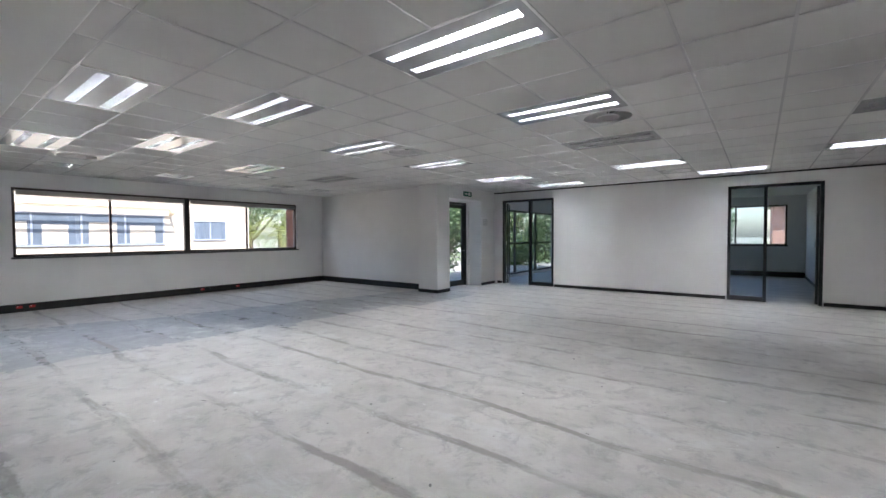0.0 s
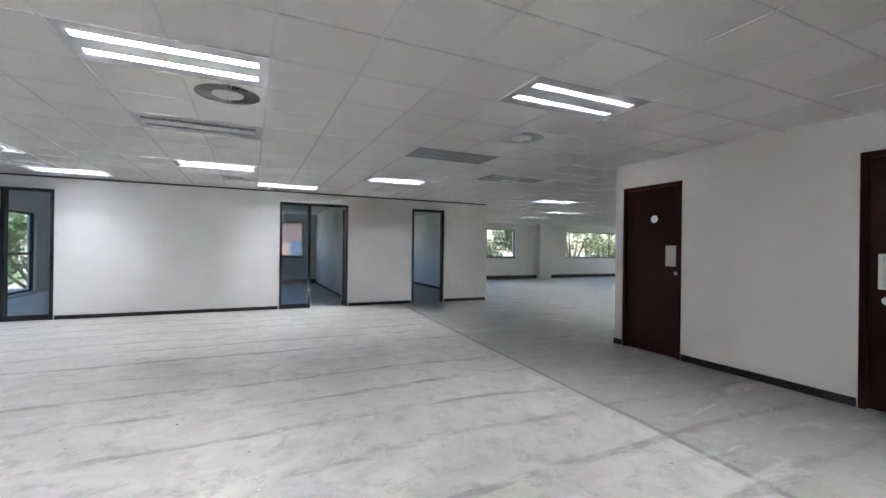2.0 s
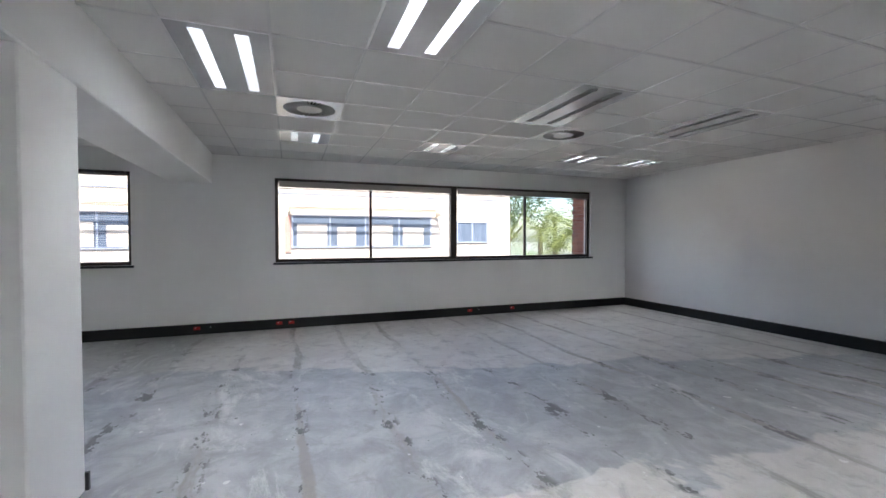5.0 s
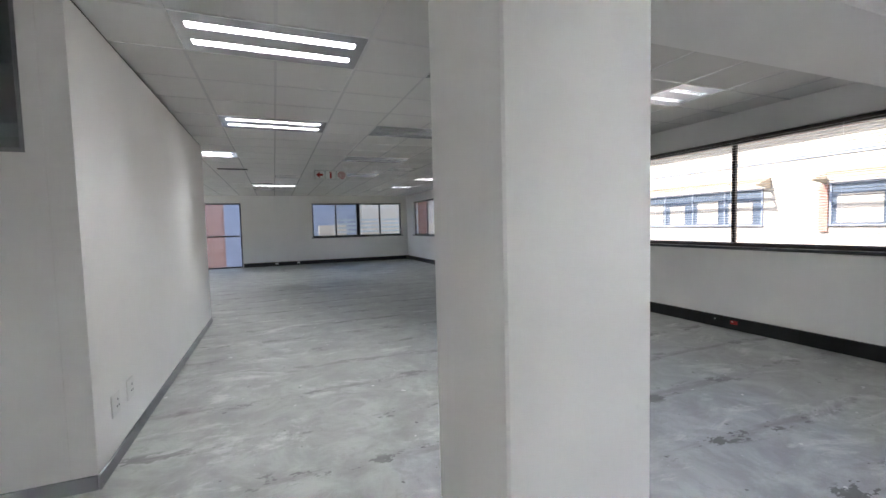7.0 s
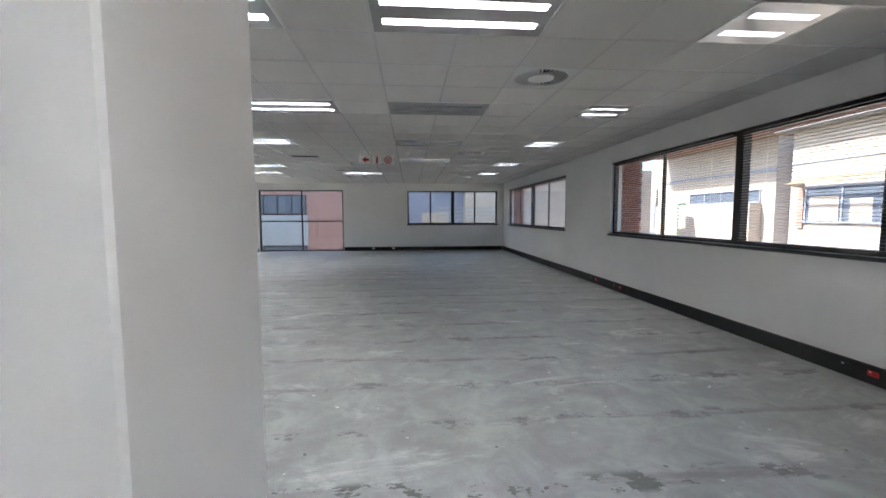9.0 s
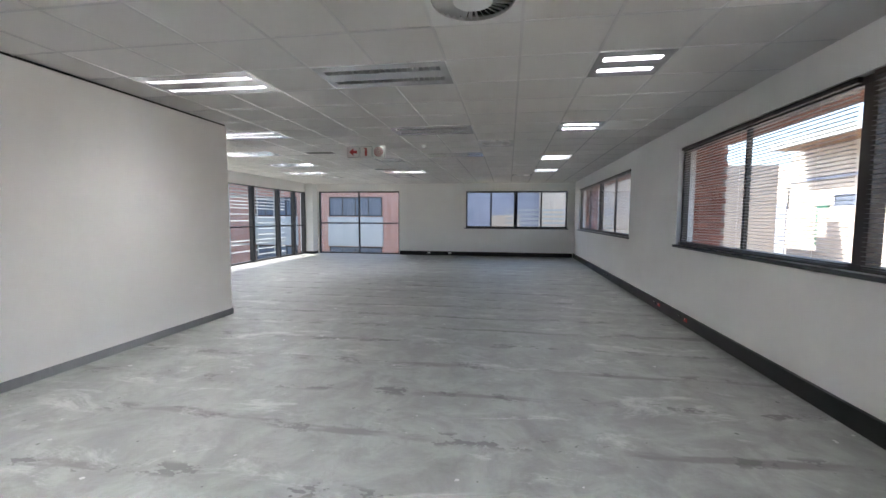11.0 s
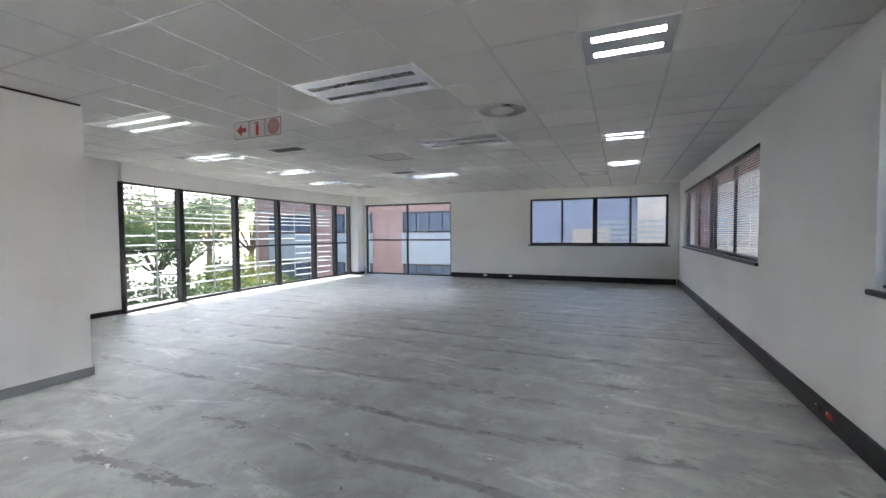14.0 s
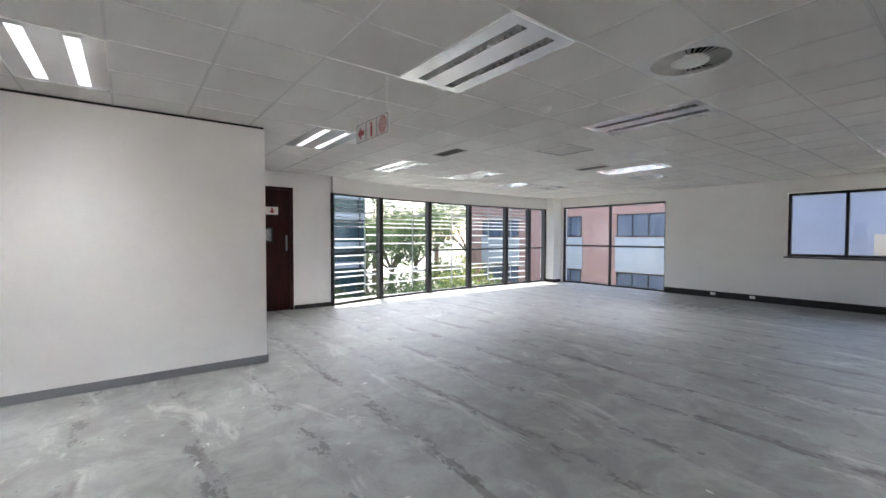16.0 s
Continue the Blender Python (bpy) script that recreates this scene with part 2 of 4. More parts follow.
WHITEPLASTIC = paint("white_plastic", (0.8, 0.8, 0.78), 0.35, 0.03)
REDPLASTIC = paint("red_plastic", (0.55, 0.02, 0.02), 0.35, 0.05)
SIGNRED = paint("sign_red", (0.36, 0.012, 0.012), 0.45, 0.04)
SIGNGREEN = paint("sign_green", (0.02, 0.13, 0.09), 0.4, 0.04)
RENDERWHITE = paint("sunlit_cream_render", (0.58, 0.505, 0.43), 0.85, 0.06, 20.0, 0.2)
RENDERBLUE = paint("grey_blue_render", (0.33, 0.36, 0.45), 0.85, 0.08, 20.0, 0.2)
CANOPY = paint("timber_brown_canopy", (0.30, 0.17, 0.10), 0.7, 0.1)
CANOPYSLAT = paint("cream_sunshade_slat", (0.55, 0.45, 0.34), 0.7, 0.08)
FARGLASS = paint("distant_window_glass", (0.13, 0.16, 0.21), 0.25, 0.1, 3.0, 0.0)
TEALGLASS = paint("dark_teal_curtain_glass", (0.03, 0.075, 0.08), 0.12, 0.1, 3.0, 0.0)
ROOFGREY = paint("grey_roof_sheet", (0.3, 0.3, 0.31), 0.6, 0.08)
LOUVREWHITE = paint("white_sunshade_fin", (0.42, 0.45, 0.46), 0.4, 0.04)
GROUND = ground_mat()
LEAF1 = leaves("broad_leaves", (0.035, 0.075, 0.025), (0.10, 0.15, 0.06))
LEAF2 = leaves("palm_fronds", (0.12, 0.16, 0.04), (0.30, 0.33, 0.10))
BARK = paint("grey_bark", (0.16, 0.125, 0.095), 0.9, 0.15, 20.0, 0.5)

# ---- mesh helpers ----


def box(bm, x0, y0, z0, x1, y1, z1):
    """Adds an axis-aligned box to bm."""
    x0, x1, y0, y1, z0, z1 = min(x0, x1), max(x0, x1), min(y0, y1), max(y0, y1), min(z0, z1), max(z0, z1)
    v = [bm.verts.new(c) for c in ((x0, y0, z0), (x1, y0, z0), (x1, y1, z0), (x0, y1, z0),
                                   (x0, y0, z1), (x1, y0, z1), (x1, y1, z1), (x0, y1, z1))]
    for f in ((3, 2, 1, 0), (4, 5, 6, 7), (0, 1, 5, 4), (1, 2, 6, 5), (2, 3, 7, 6), (3, 0, 4, 7)):
        bm.faces.new([v[i] for i in f])
    return bm


def boxes(*rows, bevel=0.0):
    bm = bmesh.new()
    for r in rows:
        box(bm, *r)
    if bevel:
        bmesh.ops.bevel(bm, geom=bm.edges[:], offset=bevel, segments=1, affect="EDGES", profile=0.5)
    return bm


def tube(bm, a, b, r0, r1=None, sides=10):
    """Adds a capped, tapered tube from a to b."""
    a, b = Vector(a), Vector(b)
    r1 = r0 if r1 is None else r1
    q = (b - a).to_track_quat("Z", "Y")
    rings = []
    for c, r in ((a, r0), (b, r1)):
        rings.append([bm.verts.new(c + q @ Vector((r * math.cos(i * math.tau / sides), r * math.sin(i * math.tau / sides), 0)))
                      for i in range(sides)])
    for i in range(sides):
        j = (i + 1) % sides
        bm.faces.new((rings[0][i], rings[0][j], rings[1][j], rings[1][i]))
    bm.faces.new(rings[0][::-1]), bm.faces.new(rings[1])
    return bm


def mesh_of(name, bm, material):
    me = bpy.data.meshes.new(name)
    bm.normal_update()
    bm.to_mesh(me)
    bm.free()
    me.materials.append(material)
    return me


def part(name, bm, material, parent, label=""):
    ob = new(name, mesh_of(name, bm, material))
    ob.parent = parent
    return tagged(ob, label) if label else ob


def piece(name, me, parent, m):
    ob = new(name, me)
    ob.parent = parent
    ob.matrix_basis = m
    return ob


def thing(name, label, category, m=None, group="", kind=""):
    ob = new(name)
    if m is not None:
        ob.matrix_basis = m
    return tagged(ob, label, category, group, kind)


def structure(name, bm, material, label, category):
    return tagged(new(name, mesh_of(name, bm, material)), label, category, "", "structure")


def panel(axis, p0, p1, u0, u1, z0, z1, holes=()):
    """A wall slab between p0 and p1 on the given axis, from u0 to u1 along it, with through openings (ua, ub, za, zb)."""
    bm = bmesh.new()
    us = sorted({u0, u1, *[h[0] for h in holes], *[h[1] for h in holes]})
    for a, b in zip(us, us[1:]):
        mid = (a + b) / 2
        z = z0
        for h in sorted((h for h in holes if h[0] < mid < h[1]), key=lambda h: h[2]):
            if h[2] > z:
                box(bm, *((p0, a, z, p1, b, h[2]) if axis == "x" else (a, p0, z, b, p1, h[2])))
            z = h[3]
        if z < z1:
            box(bm, *((p0, a, z, p1, b, z1) if axis == "x" else (a, p0, z, b, p1, z1)))
    return bm


H = 2.70
SILL, HEAD = 1.05, 2.39
W1, W2, W3 = (-7.33, -1.22), (0.68, 6.79), (9.12, 15.10)
NORTH, SOUTH = 15.98, -17.70
BAYS = [(-9.62, 8.05), (-9.95, 9.36), (-10.15, 10.90), (-10.23, 12.35), (-10.25, 13.85), (-10.22, 14.85), (-10.18, 15.55)]

# ---- structure ----
bm = bmesh.new()
for x0, y0, x1, y1 in ((-32.2, SOUTH - 0.3, -4.33, -8.5), (-32.2, -8.5, 0.22, -5.18), (-15.9, -5.18, 0.22, 5.9), (-10.45, 5.9, 0.22, NORTH + 0.3)):
    box(bm, x0, y0, -0.3, x1, y1, 0.0)
floor = structure("floor", bm, FLOOR, "bare grey screed floor with old carpet glue stripes", "floor")

wall_east = structure("wall_east", panel("x", 0.0, 0.22, -8.25, NORTH + 0.3, 0, 3.0, [(*w, SILL, HEAD) for w in (W1, W2, W3)]),
                      PLASTER, "white plastered outer wall with three window bands", "wall")
outer = structure("wall_east_outer", panel("x", 0.222, 0.62, -8.6, NORTH + 0.6, -3.6, 3.4,
                                           [(w[0] - 0.02, w[1] + 0.02, SILL - 0.06, HEAD + 0.03) for w in (W1, W2, W3)]),
                  MORTAR, "outer brick skin of the window wall", "wall")
wall_north = structure("wall_north", panel("y", NORTH, NORTH + 0.25, -9.80, -0.001, 0, 3.0,
                                           [(-3.92, -0.25, SILL, 2.40), (-9.74, -6.47, 0.0, 2.42)]),
                       PLASTER, "white plastered end wall with window and full-height glazing", "wall")
corner_column = structure("column_north", boxes((-10.32, 15.60, 0, -9.80, 16.22, 3.0)), PLASTER,
                          "white plastered corner column", "column")
wall_stub = structure("wall_west_door", panel("x", -9.80, -9.62, 5.93, 8.05, 0, 3.0, [(6.32, 7.26, 0, 2.42)]), PLASTER,
                      "white wall beside the curved glazing", "wall")
core_east = structure("wall_core_east", boxes((-6.42, 1.47, 0, -6.30, 5.91, 2.675)), PLASTER,
                      "white plasterboard side of the inner room", "wall")
core_north = structure("wall_core_north", boxes((-9.618, 5.79, 0, -6.421, 5.91, 2.7)), PLASTER, "white plasterboard wall", "wall")
core_south = structure("wall_core_south", panel("y", 1.47, 1.59, -15.2, -6.421, 0, 2.675, [(-8.90, -6.50, 1.84, 2.66)]), PLASTER,
                       "white plasterboard wall with high internal window", "wall")
core_back = structure("wall_core_back", boxes((-9.75, 1.592, 0, -9.63, 5.788, 2.7)), PLASTER, "white inner room wall", "wall")
wall_west = structure("wall_washrooms", panel("x", -15.40, -15.22, -5.36, 1.468, 0, 2.99, [(-5.21, -4.28, 0, 2.35), (-2.53, -1.58, 0, 2.35)]),
                      PLASTER, "white wall with two dark wooden doors", "wall")
structure("wall_washrooms_end", boxes((-32.0, -5.36, 0, -15.402, -5.18, 2.99)), PLASTER, "plain white wall", "wall")
structure("wall_lobby_back", boxes((-15.9, -5.17, 0, -15.75, 1.5, 2.99)), PLASTER, "plain dark lobby wall behind the doors", "wall")
wall_bay = structure("wall_bay_end", boxes((-4.36, -8.50, 0, 0.221, -8.25, 3.0)), PLASTER, "white end wall of the window bay", "wall")
bay_col = structure("column_bay", boxes((-4.97, -8.45, 0, -4.361, -7.93, 3.0), bevel=0.006), PLASTER, "white plastered column at the recess", "column")
wall_rec = structure("wall_recess", panel("x", -4.55, -4.35, SOUTH, -8.502, 0, 3.0, [(-9.90, -8.80, 0, 2.36), (-16.4, -11.3, 0.08, 2.3)]),
                     PLASTER, "white outer wall with glazed door and glazed band", "wall")
structure("bulkhead_recess", boxes((-4.96, -10.70, 2.40, -4.552, -8.452, 2.99)), PLASTER, "white bulkhead above the recess door", "bulkhead")
structure("wall_recess_side", boxes((-4.96, -10.74, 0, -4.552, -9.98, 2.398)), PLASTER, "white recess side wall", "wall")
wall_off = structure("wall_offices", panel("y", -10.92, -10.82, -16.14, -4.552, 0, 2.665,
                                           [(-6.74, -5.22, 0, 2.42), (-12.24, -10.75, 0, 2.42), (-14.81, -13.96, 0, 2.42)]),
                     PLASTER, "white office partition with glazed openings", "wall")
# Black strips fill the gaps under the ceiling and give their shade by colour.
structure("trim_shadow_gap", boxes((-16.14, -10.91, 2.666, -4.56, -10.83, 2.699)), BLACKPLASTIC, "black strip drawn as the shadow gap on top of partition", "trim")
structure("trim_shadow_gap_core", boxes((-6.41, 1.48, 2.676, -6.31, 5.90, 2.699), (-15.2, 1.48, 2.676, -6.412, 1.58, 2.699)), BLACKPLASTIC,
          "black strip drawn as the shadow gap over the inner room walls", "trim")
for i, x in enumerate((-8.9, -12.52, -16.20)):
    structure(f"wall_office_{i + 1}", boxes((x - 0.05, SOUTH, 0, x + 0.05, -10.922, 2.7)), PLASTER, "white wall between offices", "wall")
# First window is unseen, added to light office 1; the next two are widened for daylight.
SW = [(-8.7, -6.4), (-12.00, -9.20), (-16.1, -12.65), (-21.93, -18.6), (-31.4, -25.12)]
wall_south = structure("wall_south", panel("y", SOUTH - 0.25, SOUTH - 0.001, -32.0, -4.36, 0, 3.0, [(*w, 1.05, 2.40) for w in SW]), PLASTER,
                       "white outer wall with square windows", "wall")
structure("column_south", boxes((-23.9, SOUTH, 0, -23.2, SOUTH + 0.3, 2.7)), PLASTER, "white column on the outer wall", "column")
structure("wall_far_west", panel("x", -32.2, -32.001, SOUTH - 0.3, -5.18, 0, 3.0, [(-17.0, -12.0, 1.05, 2.40), (-11.0, -6.0, 1.05, 2.40)]), PLASTER, "white outer wall with window bands", "wall")
structure("beam", boxes((-15.218, -0.35, 2.26, -0.001, 0.20, 2.95), bevel=0.008), PLASTER, "white plastered downstand beam", "beam")
# The last box reaches out to x -11.75, an unseen overhang added to block sun.
structure("roof_slab", boxes((-32.2, SOUTH - 0.5, 3.01, -4.0, -8.7, 3.3), (-32.2, -8.7, 3.01, 0.62, -5.0, 3.3), (-15.95, -5.0, 3.01, 0.62, 5.9, 3.3), (-11.75, 5.9, 3.01, 0.62, NORTH + 1.5, 3.3)), MORTAR, "concrete roof slab with added west overhang that blocks sun", "slab")

pillar = structure("pillar", boxes((-4.76, -0.345, 0, -4.22, 0.195, 2.259), bevel=0.008), PLASTER, "freestanding white plastered pillar", "pillar")
structure("baseboard_pillar", boxes((-4.219, -0.36, 0, -4.20, 0.21, 0.1)), BLACKPLASTIC, "black skirting on the pillar's window side", "baseboard")

# fittings: (x, y, long?) of the recessed lamps, then air diffusers, on the two ceiling grids
# (-13.23, -1.03) is an unseen lamp, added on the grid to light nearby walls.
S_LONG = [(-9.63, -2.23), (-9.63, -4.03), (-9.63, -5.83), (-9.63, -8.23), (-6.63, -1.03), (-7.23, -2.23), (-6.63, -4.03), (-6.63, -5.83),
          (-6.63, -8.23), (-7.23, -10.03), (-10.83, -10.03), (-12.63, -3.43), (-12.63, -5.83), (-12.63, -8.23), (-14.43, -7.03), (-13.23, -1.03),
          (-3.63, -1.03), (-4.83, -2.23), (-3.63, -4.03), (-3.63, -5.83)]
S_SHORT = [(-1.53, -1.63), (-1.53, -3.43), (-1.53, -5.83), (-1.53, -7.03)]
S_DIFF = [(-9.93, -4.63), (-12.93, -4.63), (-9.93, -9.43), (-6.93, -9.43), (-6.93, -4.63), (-2.73, -1.63), (-2.73, -4.63)]
N_LONG = [(-5.27, 1.85), (-3.47, 1.85), (-5.27, 4.25), (-3.47, 4.25), (-3.47, 6.65), (-3.47, 9.05), (-6.47, 6.65), (-7.67, 8.45),
          (-7.67, 10.25), (-8.27, 12.05), (-5.27, 12.05)]
N_SHORT = [(-1.37, 1.85), (-1.37, 4.25), (-1.37, 6.65), (-1.37, 9.65), (-1.37, 12.05)]
N_DIFF = [(-2.57, 3.05), (-2.57, 7.85), (-1.97, 13.25), (-5.57, 13.25), (-7.97, 13.25)]
# The first two are unseen lamps, added to brighten the far west area.
W_LONG = [(-18.03, -7.03), (-21.63, -7.03), (-17.43, -9.43), (-19.83, -11.83), (-22.23, -9.43), (-20.43, -14.23), (-24.63, -13.03)]
N_GRILLE = [(-4.97, 9.65)]


def curve_x(y):
    """The line of the curved glazing at y."""
    for (xa, ya), (xb, yb) in zip(BAYS, BAYS[1:]):
        if ya <= y <= yb:
            return xa + (xb - xa) * (y - ya) / (yb - ya)
    return -9.62 if y < 8.05 else -10.2


def grid_ceiling(name, x0, x1, y0, y1, gx, gy, used, longs, keep, label):
    """Lay-in tiles and T-bars on a 0.6 m module; gx, gy is one grid crossing; used: tile centres left open for fittings."""
    tiles, bars = bmesh.new(), bmesh.new()
    xs = [gx + 0.6 * i for i in range(math.floor((x0 - gx) / 0.6), math.ceil((x1 - gx) / 0.6))]
    ys = [gy + 0.6 * i for i in range(math.floor((y0 - gy) / 0.6), math.ceil((y1 - gy) / 0.6))]
    rng = random.Random(5)
    for a in xs:
        for b in ys:
            cx, cy = a + 0.3, b + 0.3
            if not keep(cx, cy) or any(abs(cx - ux) < 0.2 and abs(cy - uy) < 0.2 for ux, uy in used):
                continue
            sag = rng.uniform(0.0, 0.003)
            box(tiles, max(a, x0) + 0.008, max(b, y0) + 0.008, H + 0.001 - sag, min(a + 0.6, x1) - 0.008, min(b + 0.6, y1) - 0.008, H + 0.02)
    for a in xs:
        if a > x0:
            for b in ys:
                if any(abs(a - lx) < 0.05 and abs(b + 0.3 - ly) < 0.05 for lx, ly in longs):
                    continue
                if keep(a + 0.3, b + 0.3) or keep(a - 0.3, b + 0.3):
                    box(bars, a - 0.010, max(b, y0), H - 0.006, a + 0.010, min(b + 0.6, y1), H + 0.03)
    for b in ys:
        if b > y0:
            for a in xs:
                if keep(a + 0.3, b + 0.3) or keep(a + 0.3, b - 0.3):
                    box(bars, max(a, x0) + 0.010, b - 0.009, H - 0.0055, min(a + 0.6, x1) - 0.010, b + 0.009, H + 0.03)
    me = mesh_of(name, tiles, TILE)
    top = structure(name, bars, TBAR, label, "ceiling")
    top.data.materials.append(TILE)
    joined = bmesh.new()
    joined.from_mesh(top.data)
    n = len(joined.faces)
    joined.from_mesh(me)
    for i, f in enumerate(joined.faces):
        f.material_index = 0 if i < n else 1
    joined.to_mesh(top.data)
    joined.free()
    bpy.data.meshes.remove(me)
    return top


def taken(longs, shorts):
    return [(x + s * 0.3, y) for x, y in longs for s in (-1, 1)] + list(shorts)


grid_ceiling("ceiling_south", -15.22, 0.0, -10.82, -0.35, -9.63, -4.33, taken(S_LONG, S_SHORT + S_DIFF), S_LONG,
             lambda x, y: y < -0.3 and (x < -4.8 or y > -8.5), "white mineral tile ceiling on exposed grid")
grid_ceiling("ceiling_north", -10.4, 0.0, 0.2, NORTH, -3.47, 3.95, taken(N_LONG, N_SHORT + N_DIFF + N_GRILLE), N_LONG,
             lambda x, y: (x > -6.6 or y > 5.6) and x > curve_x(y) - 0.1, "white mineral tile ceiling on exposed grid")
grid_ceiling("ceiling_west", -32.0, -15.22, SOUTH, -5.36, -9.63, -4.33, taken(W_LONG, []), W_LONG,
             lambda x, y: x < -16.2 or y > -10.8, "white tile ceiling over the far open area")
structure("ceiling_core", boxes((-15.2, 0.201, 2.702, -6.44, 5.79, 2.75)), TILE, "plain white ceiling", "ceiling")
structure("ceiling_offices", boxes((-16.14, SOUTH, 2.702, -4.56, -10.93, 2.75)), TILE, "plain white office ceiling", "ceiling")

# curved bulkhead over the western glazing
bm = bmesh.new()
for (xa, ya), (xb, yb) in zip(BAYS, BAYS[1:]):
    lo = [bm.verts.new((x + dx, y, z)) for x, y in ((xa, ya), (xb, yb)) for dx in (0.10, -0.14) for z in (2.37, 3.0)]
    for f in ((0, 1, 5, 4), (2, 6, 7, 3), (0, 4, 6, 2), (1, 3, 7, 5), (0, 2, 3, 1), (4, 5, 7, 6)):
        bm.faces.new([lo[i] for i in f])
bmesh.ops.recalc_face_normals(bm, faces=bm.faces[:])
structure("bulkhead_curved", bm, PLASTER, "white bulkhead above the curved glazing", "bulkhead")


def skirting(name, rows, material, label):
    structure(name, boxes(*rows, bevel=0.004), material, label, "baseboard")


skirting("baseboard_east", [(-0.035, -8.25, 0.0, -0.001, NORTH, 0.155)], BLACKPLASTIC, "black plastic power-skirting trunk under the windows")
skirting("baseboard_north", [(-6.45, NORTH - 0.05, 0.0, -0.056, NORTH - 0.001, 0.15)], BLACKPLASTIC, "black plastic power-skirting trunk")
skirting("baseboard_bay", [(-4.36, -8.249, 0.0, -0.036, -8.195, 0.155)], BLACKPLASTIC, "black plastic power-skirting trunk")
skirting("baseboard_column", [(-4.982, -7.929, 0, -4.361, -7.917, 0.085), (-4.982, -8.45, 0, -4.971, -7.93, 0.085)], BLACKPLASTIC, "thin black skirting round the column")
skirting("baseboard_offices", [(a, -10.819, 0, b, -10.806, 0.075) for a, b in ((-16.15, -14.86), (-13.91, -12.29), (-10.70, -6.79), (-5.17, -5.01))],
         BLACKPLASTIC, "thin black skirting on the office partition")
skirting("baseboard_recess", [(-4.973, -10.73, 0, -4.961, -9.98, 0.075)], BLACKPLASTIC, "thin black skirting in the recess")
skirting("baseboard_core", [(-6.299, 1.455, 0, -6.284, 5.925, 0.085), (-15.2, 1.455, 0, -6.30, 1.469, 0.085), (-9.61, 5.911, 0, -6.30, 5.925, 0.085)], GREYSKIRT,
         "grey vinyl skirting round the inner room")
skirting("baseboard_washrooms", [(-15.219, a, 0, -15.206, b, 0.085) for a, b in ((-5.37, -5.22), (-4.27, -2.54), (-1.57, 1.45))], BLACKPLASTIC, "dark skirting between the doors")
skirting("baseboard_stub", [(-9.619, 7.27, 0, -9.606, 8.05, 0.085), (-9.619, 5.93, 0, -9.606, 6.31, 0.085)], BLACKPLASTIC, "black skirting by the curved glazing")
skirting("baseboard_south", [(-32.0, SOUTH + 0.001, 0, -4.56, SOUTH + 0.05, 0.17)], BLACKPLASTIC, "black plastic power-skirting trunk")
skirting("baseboard_corner", [(-10.33, 15.588, 0, -9.79, 15.599, 0.09), (-9.799, 15.60, 0, -9.788, 15.975, 0.09)], BLACKPLASTIC, "black skirting on the corner column")
skirting("baseboard_office_side", [(-12.469, SOUTH + 0.06, 0, -12.455, -10.93, 0.085), (-16.149, SOUTH + 0.06, 0, -16.135, -10.93, 0.085)], BLACKPLASTIC, "thin black office skirting")

# ---- windows ----


def band_window(name, span, group):
    """A four-light horizontal window in the east wall: frame, mullions, panes, sill."""
    y0, y1 = span
    w = thing(name, "dark bronze aluminium band window with four panes", "window", kind="structure")
    d0, d1 = 0.06, 0.13
    mid = (y0 + y1) / 2
    part("window_frame", boxes((d0, y0, HEAD - 0.06, d1, y1, HEAD), (d0, y0, SILL, d1, y1, SILL + 0.05), (d0, y0, SILL + 0.05, d1, y0 + 0.05, HEAD - 0.06),
                               (d0, y1 - 0.05, SILL + 0.05, d1, y1, HEAD - 0.06), (d0 - 0.015, mid - 0.06, SILL + 0.05, d1 + 0.01, mid + 0.06, HEAD - 0.06), bevel=0.003), BROWNFRAME, w)
    q = (y1 - y0) / 4
    for k in (1, 3):
        part("mullion", boxes((d0 + 0.02, y0 + k * q - 0.022, SILL + 0.05, d1 - 0.01, y0 + k * q + 0.022, HEAD - 0.06)), BROWNFRAME, w)
    for k in range(4):
        part("pane", boxes((0.094, y0 + k * q + 0.03, SILL + 0.045, 0.098, y0 + k * q + q - 0.03, HEAD - 0.055)), CLEAR, w)
    part("window_sill", boxes((-0.035, y0 - 0.03, SILL - 0.035, 0.06, y1 + 0.03, SILL - 0.001), bevel=0.005), SLATE, w, "dark slate inner sill")
    return w


for i, span in enumerate((W1, W2, W3)):
    band_window(f"window_{i + 1}", span, "band windows")


